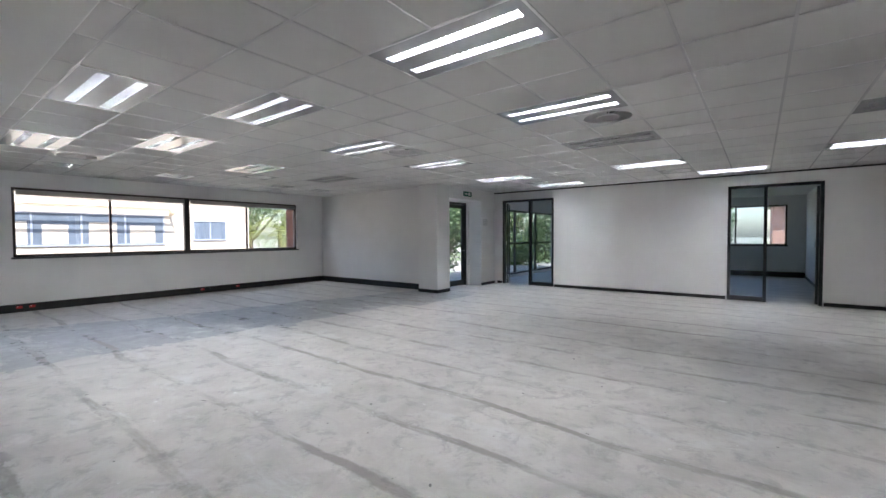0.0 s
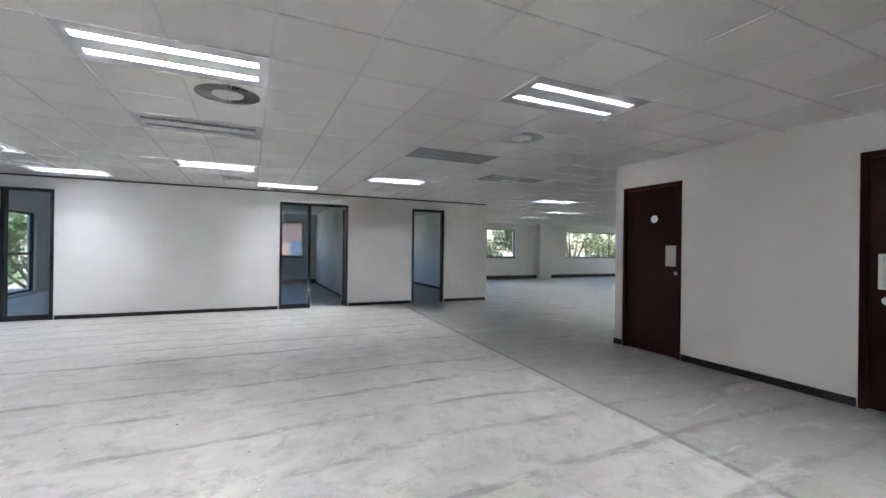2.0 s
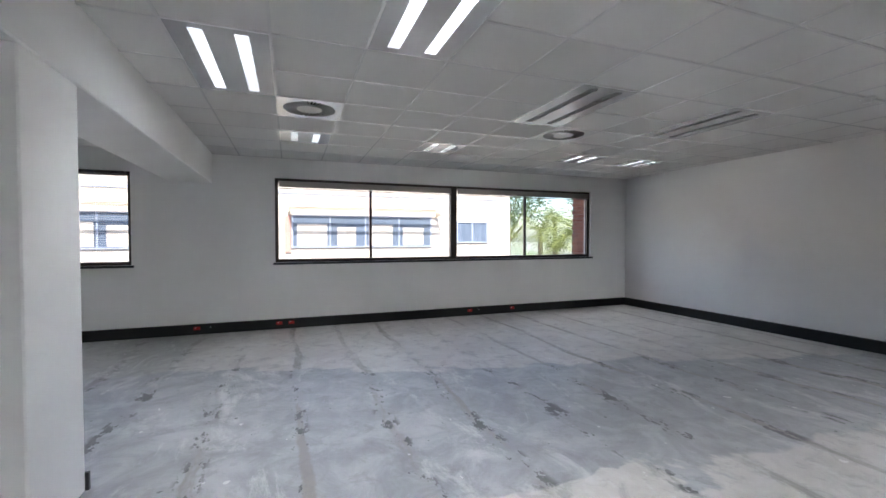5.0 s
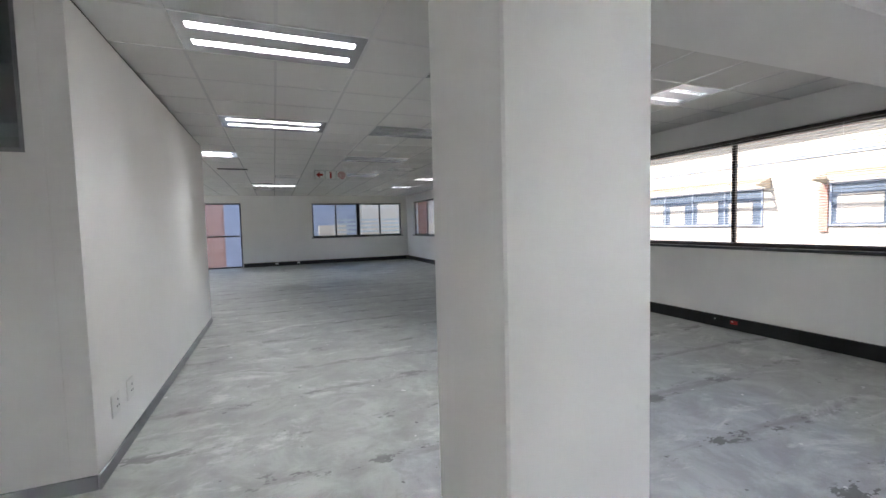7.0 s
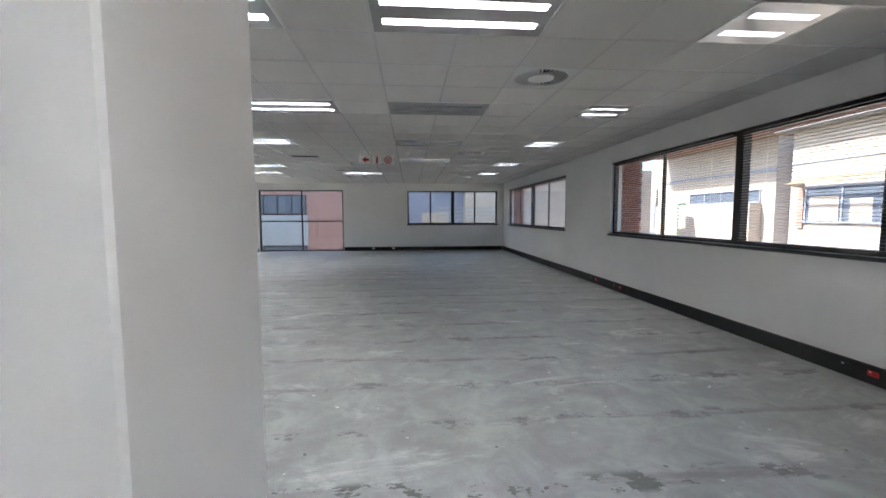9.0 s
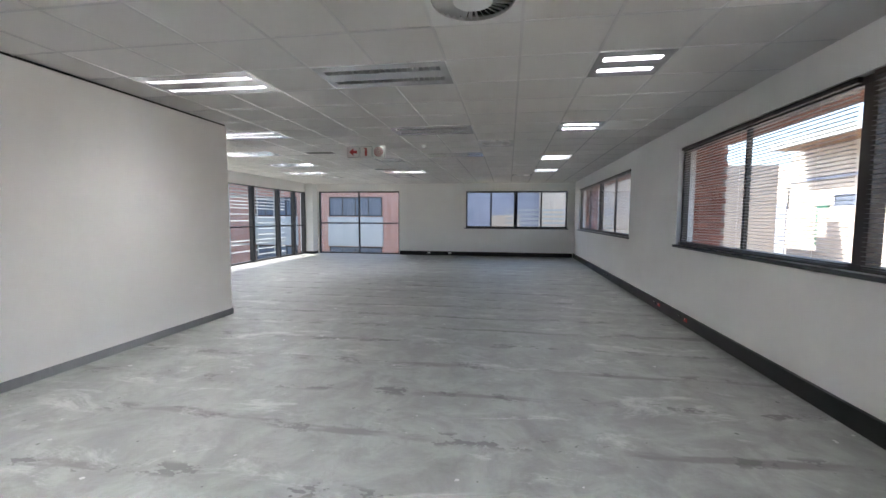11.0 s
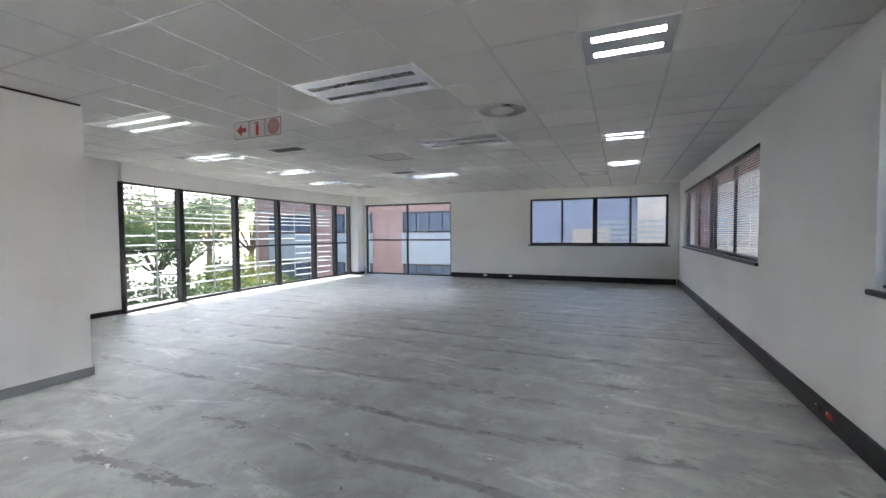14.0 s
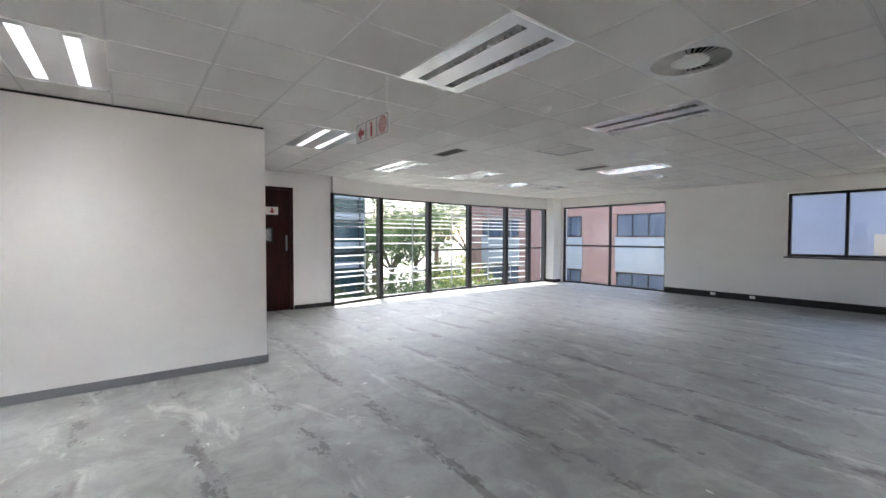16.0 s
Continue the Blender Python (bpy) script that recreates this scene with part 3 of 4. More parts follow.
def framed(name, axis, p, u0, u1, z0, z1, verts, rails, label, glass_mat=CLEAR, bar=0.05, depth=0.07, mid=None, kind="structure", frame_mat=FRAME):
    """A framed glazed screen in a plane x=p or y=p, with uprights, rails and a pane in every field."""
    w = thing(name, label, "window", kind=kind)

    def slab(a, b, za, zb, d):
        return (p - d / 2, a, za, p + d / 2, b, zb) if axis == "x" else (a, p - d / 2, za, b, p + d / 2, zb)
    part("window_frame", boxes(slab(u0, u1, z1 - bar, z1, depth), slab(u0, u1, z0, z0 + bar, depth), slab(u0, u0 + bar, z0 + bar, z1 - bar, depth),
                               slab(u1 - bar, u1, z0 + bar, z1 - bar, depth), bevel=0.003), frame_mat, w)
    for v in verts:
        part("mullion", boxes(slab(v - bar / 2, v + bar / 2, z0 + bar, z1 - bar, depth)), frame_mat, w)
    us = [u0 + bar, *verts, u1 - bar]
    zs = [z0 + bar, *rails, z1 - bar]
    for a, b in zip(us, us[1:]):
        for r in rails:
            part("transom", boxes(slab(a + bar / 2, b - bar / 2, r - bar / 2, r + bar / 2, depth - 0.006)), frame_mat, w)
        for za, zb in zip(zs, zs[1:]):
            part("pane", boxes(slab(a, b, za, zb, 0.006)), glass_mat, w)
    return w


framed("window_north", "y", NORTH + 0.12, -3.92, -0.25, SILL, 2.40, [-2.99, -2.085, -1.17], [], "dark framed window with four panes over sill", bar=0.055)
structure("trim_sill_north", boxes((-3.96, NORTH - 0.03, SILL - 0.035, -0.21, NORTH + 0.08, SILL - 0.001), bevel=0.005), SLATE, "dark slate inner sill", "sill")
structure("trim_mullion_north", boxes((-2.15, NORTH + 0.07, SILL + 0.055, -2.02, NORTH + 0.16, 2.345)), FRAME, "wide dark window mullion", "mullion")
framed("window_north_glazing", "y", NORTH + 0.10, -9.74, -6.47, 0.0, 2.42, [-8.10], [1.19], "full-height dark framed glazing with transom")
framed("window_recess", "x", -4.45, -16.4, -11.3, 0.08, 2.3, [-13.0, -14.7], [1.15], "dark framed glazed band beside the meeting room", bar=0.06)
for i, (a, b) in enumerate(SW):
    framed(f"window_south_{i + 1}", "y", SOUTH - 0.1, a, b, 1.05, 2.40, [(a + b) / 2], [], "dark framed window in the far outer wall", bar=0.05, frame_mat=BROWNFRAME)
    structure(f"trim_sill_south_{i + 1}", boxes((a - 0.03, SOUTH, 1.015, b + 0.03, SOUTH + 0.04, 1.049)), SLATE, "dark slate sill", "sill")

for i, (a, b) in enumerate(((-17.0, -12.0), (-11.0, -6.0))):
    framed(f"window_west_{i + 1}", "x", -32.1, a, b, 1.05, 2.40, [a + 1.67, a + 3.33], [], "dark framed band window in the far wall", bar=0.05, frame_mat=BROWNFRAME)

# curved curtain glazing, bay by bay
glazing = thing("window_curved", "curved full-height curtain glazing with dark mullions", "window", kind="structure")
for i, ((xa, ya), (xb, yb)) in enumerate(zip(BAYS, BAYS[1:])):
    d = Vector((xb - xa, yb - ya, 0))
    m = pose(xa, ya, 0, 0, 0, math.degrees(math.atan2(d.y, d.x)))
    length = d.length
    w = 0.055 if i else 0.016
    part("mullion", boxes((-w, -0.09, 0.0, w, 0.05, 2.37), bevel=0.004), FRAME, glazing).matrix_basis = m
    part("head_rail", boxes((w, -0.04, 2.335, length - 0.055, 0.03, 2.37)), FRAME, glazing).matrix_basis = m
    part("sill_rail", boxes((w, -0.04, 0.001, length - 0.055, 0.03, 0.05)), FRAME, glazing).matrix_basis = m
    if i != 1:
        part("transom", boxes((w, -0.035, 1.085, length - 0.055, 0.025, 1.125)), FRAME, glazing).matrix_basis = m
    part("pane", boxes((w, -0.004, 0.05, length - 0.055, 0.002, 2.335)), CLEAR, glazing).matrix_basis = m
structure("trim_glazing_end", boxes((-10.26, 15.551, 0, -10.10, 15.598, 2.37)), FRAME, "dark end mullion of the curved glazing", "mullion")

# external sun-shade fins in front of the curved glazing
fins = thing("sunshade_screen", "white horizontal sunshade fins outside the curved glazing", "sunshade")
for i, ((xa, ya), (xb, yb)) in enumerate(zip(BAYS, BAYS[1:])):
    d = Vector((xb - xa, yb - ya, 0))
    m = pose(xa - 0.75, ya, 0, 0, 0, math.degrees(math.atan2(d.y, d.x)))
    for z in (0.56, 2.05, 2.5):
        part("bracket", boxes((-0.008, -0.70, z - 0.02, 0.008, 0.03, z + 0.02)), LOUVREWHITE, fins).matrix_basis = m
    part("upright", boxes((-0.006, -0.02, 0.05, 0.006, 0.02, 2.56)), LOUVREWHITE, fins).matrix_basis = m
    levels = [1.70 + 0.11 * k for k in range(8)] + [0.62, 0.50]
    if i in (0, 4, 5):
        levels += [0.10, 0.30, 0.80, 1.0, 1.2, 1.4]
    else:
        levels += [0.26, 1.28, 1.50]
    fin = mesh_of("fin", boxes((0.03, -0.03, -0.003, d.length - 0.03, 0.025, 0.003)), LOUVREWHITE)
    for z in levels:
        piece("fin", fin, fins, m @ pose(0, 0, z, 30))

# venetian blinds
SLATS = {}


def blind(y0, y1, z_low, tilt, gap=0.032, x=0.022, label="satin bronze venetian blind lowered with open slats"):
    n = int((HEAD - 0.06 - z_low) / gap)
    b = thing("venetian_blind", label, "blind", pose(x, (y0 + y1) / 2, 0), "venetian blinds")
    L = y1 - y0
    part("head_rail", boxes((-0.018, -L / 2, HEAD - 0.045, 0.018, L / 2, HEAD - 0.006), bevel=0.003), BROWNFRAME, b)
    part("bottom_rail", boxes((-0.014, -L / 2, z_low, 0.014, L / 2, z_low + 0.014), bevel=0.003), BROWNFRAME, b)
    key = round(L, 2)
    if key not in SLATS:
        bm = bmesh.new()
        prof = [(-0.0125, -0.0015), (0.0, 0.001), (0.0125, -0.0015)]
        r = [[bm.verts.new((px, s * L / 2, pz + dz)) for px, pz in prof for dz in (0, 0.0007)] for s in (-1, 1)]
        for i in (0, 2):
            bm.faces.new((r[0][i], r[1][i], r[1][i + 2], r[0][i + 2]))
            bm.faces.new((r[0][i + 1], r[0][i + 3], r[1][i + 3], r[1][i + 1]))
        SLATS[key] = mesh_of("slat", bm, SLATMAT)
    for k in range(n):
        piece("slat", SLATS[key], b, pose(0, 0, z_low + 0.03 + k * gap, 0, tilt))
    for u in (-0.38, 0.0, 0.38):
        part("cord", tube(bmesh.new(), (0, u * L, z_low), (0, u * L, HEAD - 0.03), 0.0011, sides=5), WHITEPLASTIC, b)
    return b


for a, b in ((W1[0] + 0.06, sum(W1) / 2 - 0.065), (sum(W1) / 2 + 0.065, W1[1] - 0.06)):
    blind(a, b, HEAD - 0.17, 0, 0.0032, label="dark bronze venetian blind drawn up under the window head")
for (a, b), tilt in ((W2, 4), (W3, 8)):
    mid = (a + b) / 2
    blind(a + 0.06, mid - 0.065, SILL + 0.02, tilt)
    blind(mid + 0.065, b - 0.06, SILL + 0.02, tilt)

# ---- doors and office screens ----


def office_screen(name, x0, x1, xm, leaf_at, pane=SMOKE):
    """A glazed side light and an open doorway with an opened framed glass leaf. xm: mullion; leaf hinges on leaf_at."""
    d = thing(name, "charcoal framed glass office screen with open doorway", "door", kind="structure")
    p0, p1, t = -10.935, -10.805, 2.42
    part("door_frame", boxes((x0 - 0.03, p0, 0, x0 + 0.025, p1, t + 0.03), (x1 - 0.025, p0, 0, x1 + 0.03, p1, t + 0.03), (x0 + 0.025, p0, t - 0.03, x1 - 0.025, p1, t + 0.03), bevel=0.003), FRAME, d)
    if xm is not None:
        part("mullion", boxes((xm - 0.03, p0, 0, xm + 0.03, p1, t - 0.03)), FRAME, d)
        a, b = (xm, x1) if leaf_at == x0 else (x0, xm)
        part("bottom_rail", boxes((a + 0.031, p0 + 0.02, 0.0, b - 0.026, p1 - 0.02, 0.10)), FRAME, d)
        part("side_pane", boxes((a + 0.03, -10.874, 0.10, b - 0.025, -10.866, t - 0.03)), pane, d, "framed glass side light")
    return d


def glass_leaf(x, y, width, yaw, label):
    d = thing("glass_door_leaf", label, "door", pose(x, y, 0, 0, 0, yaw), "office door leaves")
    part("stile", boxes((0.0, -0.022, 0.01, 0.06, 0.022, 2.37), bevel=0.003), FRAME, d)
    part("stile", boxes((width - 0.06, -0.022, 0.01, width, 0.022, 2.37), bevel=0.003), FRAME, d)
    part("rail", boxes((0.061, -0.021, 0.01, width - 0.061, 0.021, 0.12)), FRAME, d)
    part("rail", boxes((0.061, -0.021, 2.30, width - 0.061, 0.021, 2.37)), FRAME, d)
    part("glass_pane", boxes((0.06, -0.004, 0.12, width - 0.06, 0.004, 2.30)), SMOKE, d)
    h = bmesh.new()
    tube(h, (width - 0.03, 0.024, 1.02), (width - 0.03, 0.065, 1.02), 0.010)
    tube(h, (width - 0.03, 0.065, 1.02), (width - 0.16, 0.065, 1.02), 0.009)
    part("handle", h, STEEL, d, "brushed steel lever handle")
    for z in (0.2, 1.2, 2.2):
        part("hinge", tube(bmesh.new(), (0.0, 0.03, z - 0.05), (0.0, 0.03, z + 0.05), 0.012), STEEL, d)


office_screen("door_office_1", -6.74, -5.22, -6.06, -5.22, CLEAR)
office_screen("door_office_2", -12.24, -10.75, -11.37, -12.24)
office_screen("door_office_3", -14.81, -13.96, None, -14.81)
glass_leaf(-5.27, -10.96, 0.80, -66, "charcoal framed glass door leaf standing open")
glass_leaf(-12.19, -10.96, 0.80, -104, "charcoal framed glass door leaf standing open")


def plate(bm, x, y0, y1, z0, z1, t=0.004):
    return box(bm, x, y0, z0, x + t, y1, z1)


def wood_door(name, y0, y1, top, x, inset, label, side):
    """A dark veneered leaf with frame, push plate and lock in a wall that faces +x."""
    d = thing(name, label, "door", kind="structure")
    part("door_frame", boxes((x - 0.14, y0 - 0.0, 0, x + 0.012, y0 + 0.05, top), (x - 0.14, y1 - 0.05, 0, x + 0.012, y1, top), (x - 0.14, y0 + 0.05, top - 0.05, x + 0.012, y1 - 0.05, top), bevel=0.004), WOOD, d)
    leaf = part("leaf", boxes((x - inset - 0.044, y0 + 0.053, 0.006, x - inset, y1 - 0.053, top - 0.053), bevel=0.003), WOOD, d, "dark mahogany veneered leaf")
    e = y1 - 0.11 if side > 0 else y0 + 0.11
    return d, leaf, e


d, leaf, e = wood_door("door_washroom_1", -5.21, -4.28, 2.35, -15.22, 0.02, "dark mahogany washroom door with steel push plate", 1)
part("push_plate", plate(bmesh.new(), -15.239, -4.52, -4.37, 1.22, 1.50), STEEL, d, "brushed steel push plate")
part("lock", tube(bmesh.new(), (-15.24, -4.37, 1.13), (-15.225, -4.37, 1.13), 0.022, sides=20), STEEL, d)
part("round_sign", tube(bmesh.new(), (-15.24, -4.70, 1.87), (-15.234, -4.70, 1.87), 0.05, sides=28), WHITEPLASTIC, d, "round white washroom sign")
part("sign_ring", tube(bmesh.new(), (-15.2345, -4.70, 1.87), (-15.2325, -4.70, 1.87), 0.038, sides=28), STEEL, d)
d, leaf, e = wood_door("door_washroom_2", -2.53, -1.58, 2.35, -15.22, 0.05, "dark mahogany door with steel pull handle", -1)
part("back_plate", plate(bmesh.new(), -15.269, -2.42, -2.30, 1.10, 1.42), WHITEPLASTIC, d)
h = bmesh.new()
tube(h, (-15.265, -2.36, 1.14), (-15.215, -2.36, 1.14), 0.009), tube(h, (-15.265, -2.36, 1.38), (-15.215, -2.36, 1.38), 0.009)
tube(h, (-15.215, -2.36, 1.12), (-15.215, -2.36, 1.40), 0.011)
part("pull_handle", h, STEEL, d)
part("lock", tube(bmesh.new(), (-15.27, -2.36, 1.0), (-15.262, -2.36, 1.0), 0.035, sides=20), STEEL, d)

d, leaf, e = wood_door("door_stair", 6.32, 7.26, 2.42, -9.62, 0.03, "dark mahogany door with signs and pull handle", 1)
part("back_plate", plate(bmesh.new(), -9.649, 7.12, 7.155, 1.18, 1.48), GREYSKIRT, d, "dull steel pull plate")
sg = part("strip_sign", plate(bmesh.new(), -9.649, 6.50, 6.98, 1.88, 2.03, 0.006), WHITEPLASTIC, d, "white strip sign with red arrow")
bm = boxes((-9.642, 6.855, 1.95, -9.640, 6.885, 2.01))
tri = [bm.verts.new((-9.6405, y, z)) for y, z in ((6.81, 1.955), (6.87, 1.90), (6.93, 1.955))]
bm.faces.new(tri)
part("arrow", bm, SIGNRED, sg)
nb = part("notice", plate(bmesh.new(), -9.649, 6.62, 6.88, 1.34, 1.64, 0.006), BLACKPLASTIC, d, "black framed notice")
part("notice_sheet", boxes((-9.642, 6.65, 1.37, -9.640, 6.85, 1.61)), GREYSKIRT, nb)
for k in range(5):
    part("text_bar", boxes((-9.639, 6.67, 1.40 + k * 0.04, -9.638, 6.80 + 0.01 * (k % 3), 1.412 + k * 0.04)), WHITEPLASTIC, nb)

# glazed external door in the recess
d = thing("door_balcony", "dark framed glazed external door in the recess", "door", kind="structure")
part("door_frame", boxes((-4.5, -9.90, 0, -4.38, -9.84, 2.36), (-4.5, -8.86, 0, -4.38, -8.80, 2.36), (-4.5, -9.84, 2.30, -4.38, -8.86, 2.36), bevel=0.003), FRAME, d)
lf = part("leaf", boxes((-4.47, -9.835, 0.01, -4.42, -9.73, 2.295), (-4.47, -8.97, 0.01, -4.42, -8.865, 2.295), (-4.47, -9.73, 0.01, -4.42, -8.97, 0.16), (-4.47, -9.73, 2.20, -4.42, -8.97, 2.295), bevel=0.003), FRAME, d)
part("glass_pane", boxes((-4.448, -9.73, 0.16, -4.442, -8.97, 2.20)), CLEAR, lf)
h = bmesh.new()
tube(h, (-4.47, -9.78, 1.0), (-4.53, -9.78, 1.0), 0.01), tube(h, (-4.53, -9.78, 1.0), (-4.53, -9.65, 1.0), 0.009)
part("handle", h, STEEL, lf)

# high internal window of the inner room
framed("window_inner_room", "y", 1.53, -8.90, -6.50, 1.84, 2.66, [-7.7], [], "high internal window with dark glass", DARKGLASS, 0.025, 0.10, frame_mat=GREYSKIRT)

# ---- ceiling fittings ----


def light_fitting(length, m, label, group, lit=True):
    """A recessed fluorescent fitting: enamelled plate with two louvred slots and a tube in each."""
    f = thing("ceiling_light", label, "light fitting", m, group)
    hl, z = length / 2 - 0.004, -0.004
    sl = hl - 0.07
    ys = (-0.13, 0.13)
    sw = 0.042
    rows = [(-hl, -0.296, z, hl, ys[0] - sw, z + 0.004), (-hl, ys[0] + sw, z, hl, ys[1] - sw, z + 0.004), (-hl, ys[1] + sw, z, hl, 0.296, z + 0.004)]
    for y in ys:
        rows += [(-hl, y - sw, z, -sl, y + sw, z + 0.004), (sl, y - sw, z, hl, y + sw, z + 0.004)]
    bm = boxes(*rows)
    bmesh.ops.remove_doubles(bm, verts=bm.verts[:], dist=1e-5)
    part("plate", bm, PLATE, f)
    part("housing", boxes((-hl, -0.296, 0.085, hl, 0.296, 0.09), (-hl, -0.296, 0.001, -hl + 0.004, 0.296, 0.085), (hl - 0.004, -0.296, 0.001, hl, 0.296, 0.085),
                          (-hl + 0.004, -0.296, 0.001, hl - 0.004, -0.292, 0.085), (-hl + 0.004, 0.292, 0.001, hl - 0.004, 0.296, 0.085)), WHITEMETAL, f)
    for y in ys:
        bm = bmesh.new()
        n = round(sl * 2 / 0.05)
        for k in range(n + 1):
            x = -sl + 2 * sl * k / n
            lo, hi = (0.001, 0.0), (0.007, 0.040)
            v = [bm.verts.new((x + s * w, yy, z)) for yy in (y - sw, y + sw) for w, z in (lo, hi) for s in (-1, 1)]
            for quad in ((0, 1, 5, 4), (2, 6, 7, 3), (0, 4, 6, 2), (1, 3, 7, 5)):
                bm.faces.new([v[i] for i in quad])
        box(bm, -sl, y - sw - 0.003, 0.0, sl, y - sw, 0.06)
        box(bm, -sl, y + sw, 0.0, sl, y + sw + 0.003, 0.06)
        part("louvre", bm, LOUVRE if lit else PLATE, f, "bright aluminium louvre")
        part("tube", tube(bmesh.new(), (-sl, y, 0.060), (sl, y, 0.060), 0.013, sides=8), TUBEMAT if lit else TUBEOFF, f, "fluorescent tube")
    return f


def swirl_diffuser(m):
    """A square plate with a round swirl of radial vanes."""
    f = thing("air_diffuser", "white square swirl air diffuser with radial vanes", "air diffuser", m, "swirl diffusers")
    bm = bmesh.new()
    R, sides, hw = 0.25, 40, 0.296
    ring = [bm.verts.new((R * math.cos(i * math.tau / sides), R * math.sin(i * math.tau / sides), -0.004)) for i in range(sides)]
    rim = [bm.verts.new((R * math.cos(i * math.tau / sides), R * math.sin(i * math.tau / sides), 0.02)) for i in range(sides)]
    sq = []
    for i in range(sides):
        c, s = math.cos(i * math.tau / sides), math.sin(i * math.tau / sides)
        k = hw / max(abs(c), abs(s))
        sq.append(bm.verts.new((c * k, s * k, -0.004)))
    for i in range(sides):
        j = (i + 1) % sides
        bm.faces.new((ring[i], ring[j], sq[j], sq[i])), bm.faces.new((rim[i], rim[j], ring[j], ring[i]))
    part("plate", bm, WHITEMETAL, f)
    part("plenum", boxes((-0.27, -0.27, 0.04, 0.27, 0.27, 0.05)), DARKSLOT, f)
    part("hub", tube(bmesh.new(), (0, 0, -0.006), (0, 0, 0.01), 0.12, 0.125, 28), DIFFGREY, f)
    vane = bmesh.new()
    a = [vane.verts.new(c) for c in ((0.11, -0.010, -0.003), (0.245, -0.022, -0.003), (0.245, 0.006, 0.026), (0.11, 0.003, 0.016))]
    vane.faces.new(a)
    bmesh.ops.solidify(vane, geom=vane.faces[:], thickness=0.0012)
    me = mesh_of("vane", vane, DIFFGREY)
    for k in range(32):
        piece("vane", me, f, pose(0, 0, 0, 0, 0, k * 360 / 32))
    return f


first = light_fitting(1.2, pose(*S_LONG[0], H), "long recessed fluorescent light with two louvred tubes, lit", "long ceiling lights")
UNLIT = [(-9.63, -5.83), (-12.63, -5.83), (-14.43, -7.03), (-3.63, -4.03), (-3.63, -5.83), (-3.47, 4.25), (-3.47, 6.65), (-3.47, 9.05)]
for x, y in S_LONG[1:] + N_LONG + W_LONG:
    if (x, y) not in UNLIT:
        copy_thing(first, pose(x, y, H))
first = light_fitting(1.2, pose(*UNLIT[0], H), "long recessed fluorescent light with two louvred tubes, unlit", "long ceiling lights", False)
for x, y in UNLIT[1:]:
    copy_thing(first, pose(x, y, H))
first = light_fitting(0.6, pose(*S_SHORT[0], H), "square recessed fluorescent light with two louvred tubes", "square ceiling lights")
for x, y in S_SHORT[1:] + N_SHORT:
    copy_thing(first, pose(x, y, H))
first = swirl_diffuser(pose(*S_DIFF[0], H))
for x, y in S_DIFF[1:] + N_DIFF:
    copy_thing(first, pose(x, y, H))

g = thing("return_air_grille", "white square egg-crate return air grille", "air grille", pose(*N_GRILLE[0], H))
part("frame", boxes((-0.296, -0.296, -0.006, 0.296, -0.27, 0.006), (-0.296, 0.27, -0.006, 0.296, 0.296, 0.006), (-0.296, -0.27, -0.006, -0.27, 0.27, 0.006), (0.27, -0.27, -0.006, 0.296, 0.27, 0.006)), PLATE, g)
bm = bmesh.new()
for k in range(1, 27):
    u = -0.27 + 0.02 * k
    box(bm, u - 0.0008, -0.27, 0.0, u + 0.0008, 0.27, 0.012), box(bm, -0.27, u - 0.0008, 0.0, 0.27, u + 0.0008, 0.012)
part("egg_crate", bm, DIFFGREY, g)
part("backing", boxes((-0.28, -0.28, 0.045, 0.28, 0.28, 0.05)), DARKSLOT, g)


def slot_vent(x, y, w, d):
    v = thing("slot_air_vent", "narrow black slotted air vent with white frame", "air vent", pose(x, y, H), "slot vents")
    part("frame", boxes((-w, -d, -0.012, w, -d + 0.02, -0.007), (-w, d - 0.02, -0.012, w, d, -0.007), (-w, -d + 0.02, -0.012, -w + 0.02, d - 0.02, -0.007), (w - 0.02, -d + 0.02, -0.012, w, d - 0.02, -0.007)), PLATE, v)
    part("backing", boxes((-w + 0.02, -d + 0.02, -0.009, w - 0.02, d - 0.02, -0.0065)), DARKSLOT, v)
    for k in range(5):
        u = -d + 0.035 + k * (2 * d - 0.07) / 4
        part("slat", boxes((-w + 0.02, u - 0.003, -0.0115, w - 0.02, u + 0.003, -0.0095)), DARKSLOT, v)


slot_vent(-6.08, 8.43, 0.29, 0.11)
slot_vent(-5.60, 11.30, 0.29, 0.10)

for x, y, z in ((-3.87, 7.87, H), (-4.83, -6.4, H), (-13.2, -7.3, H)):
    s = thing("smoke_detector", "small round white smoke detector on ceiling tile", "smoke detector", pose(x, y, z - 0.001), "smoke detectors")
    part("base", tube(bmesh.new(), (0, 0, -0.018), (0, 0, 0), 0.055, 0.06, 24), WHITEPLASTIC, s)
    part("chamber", tube(bmesh.new(), (0, 0, -0.048), (0, 0, -0.018), 0.03, 0.042, 24), WHITEPLASTIC, s)

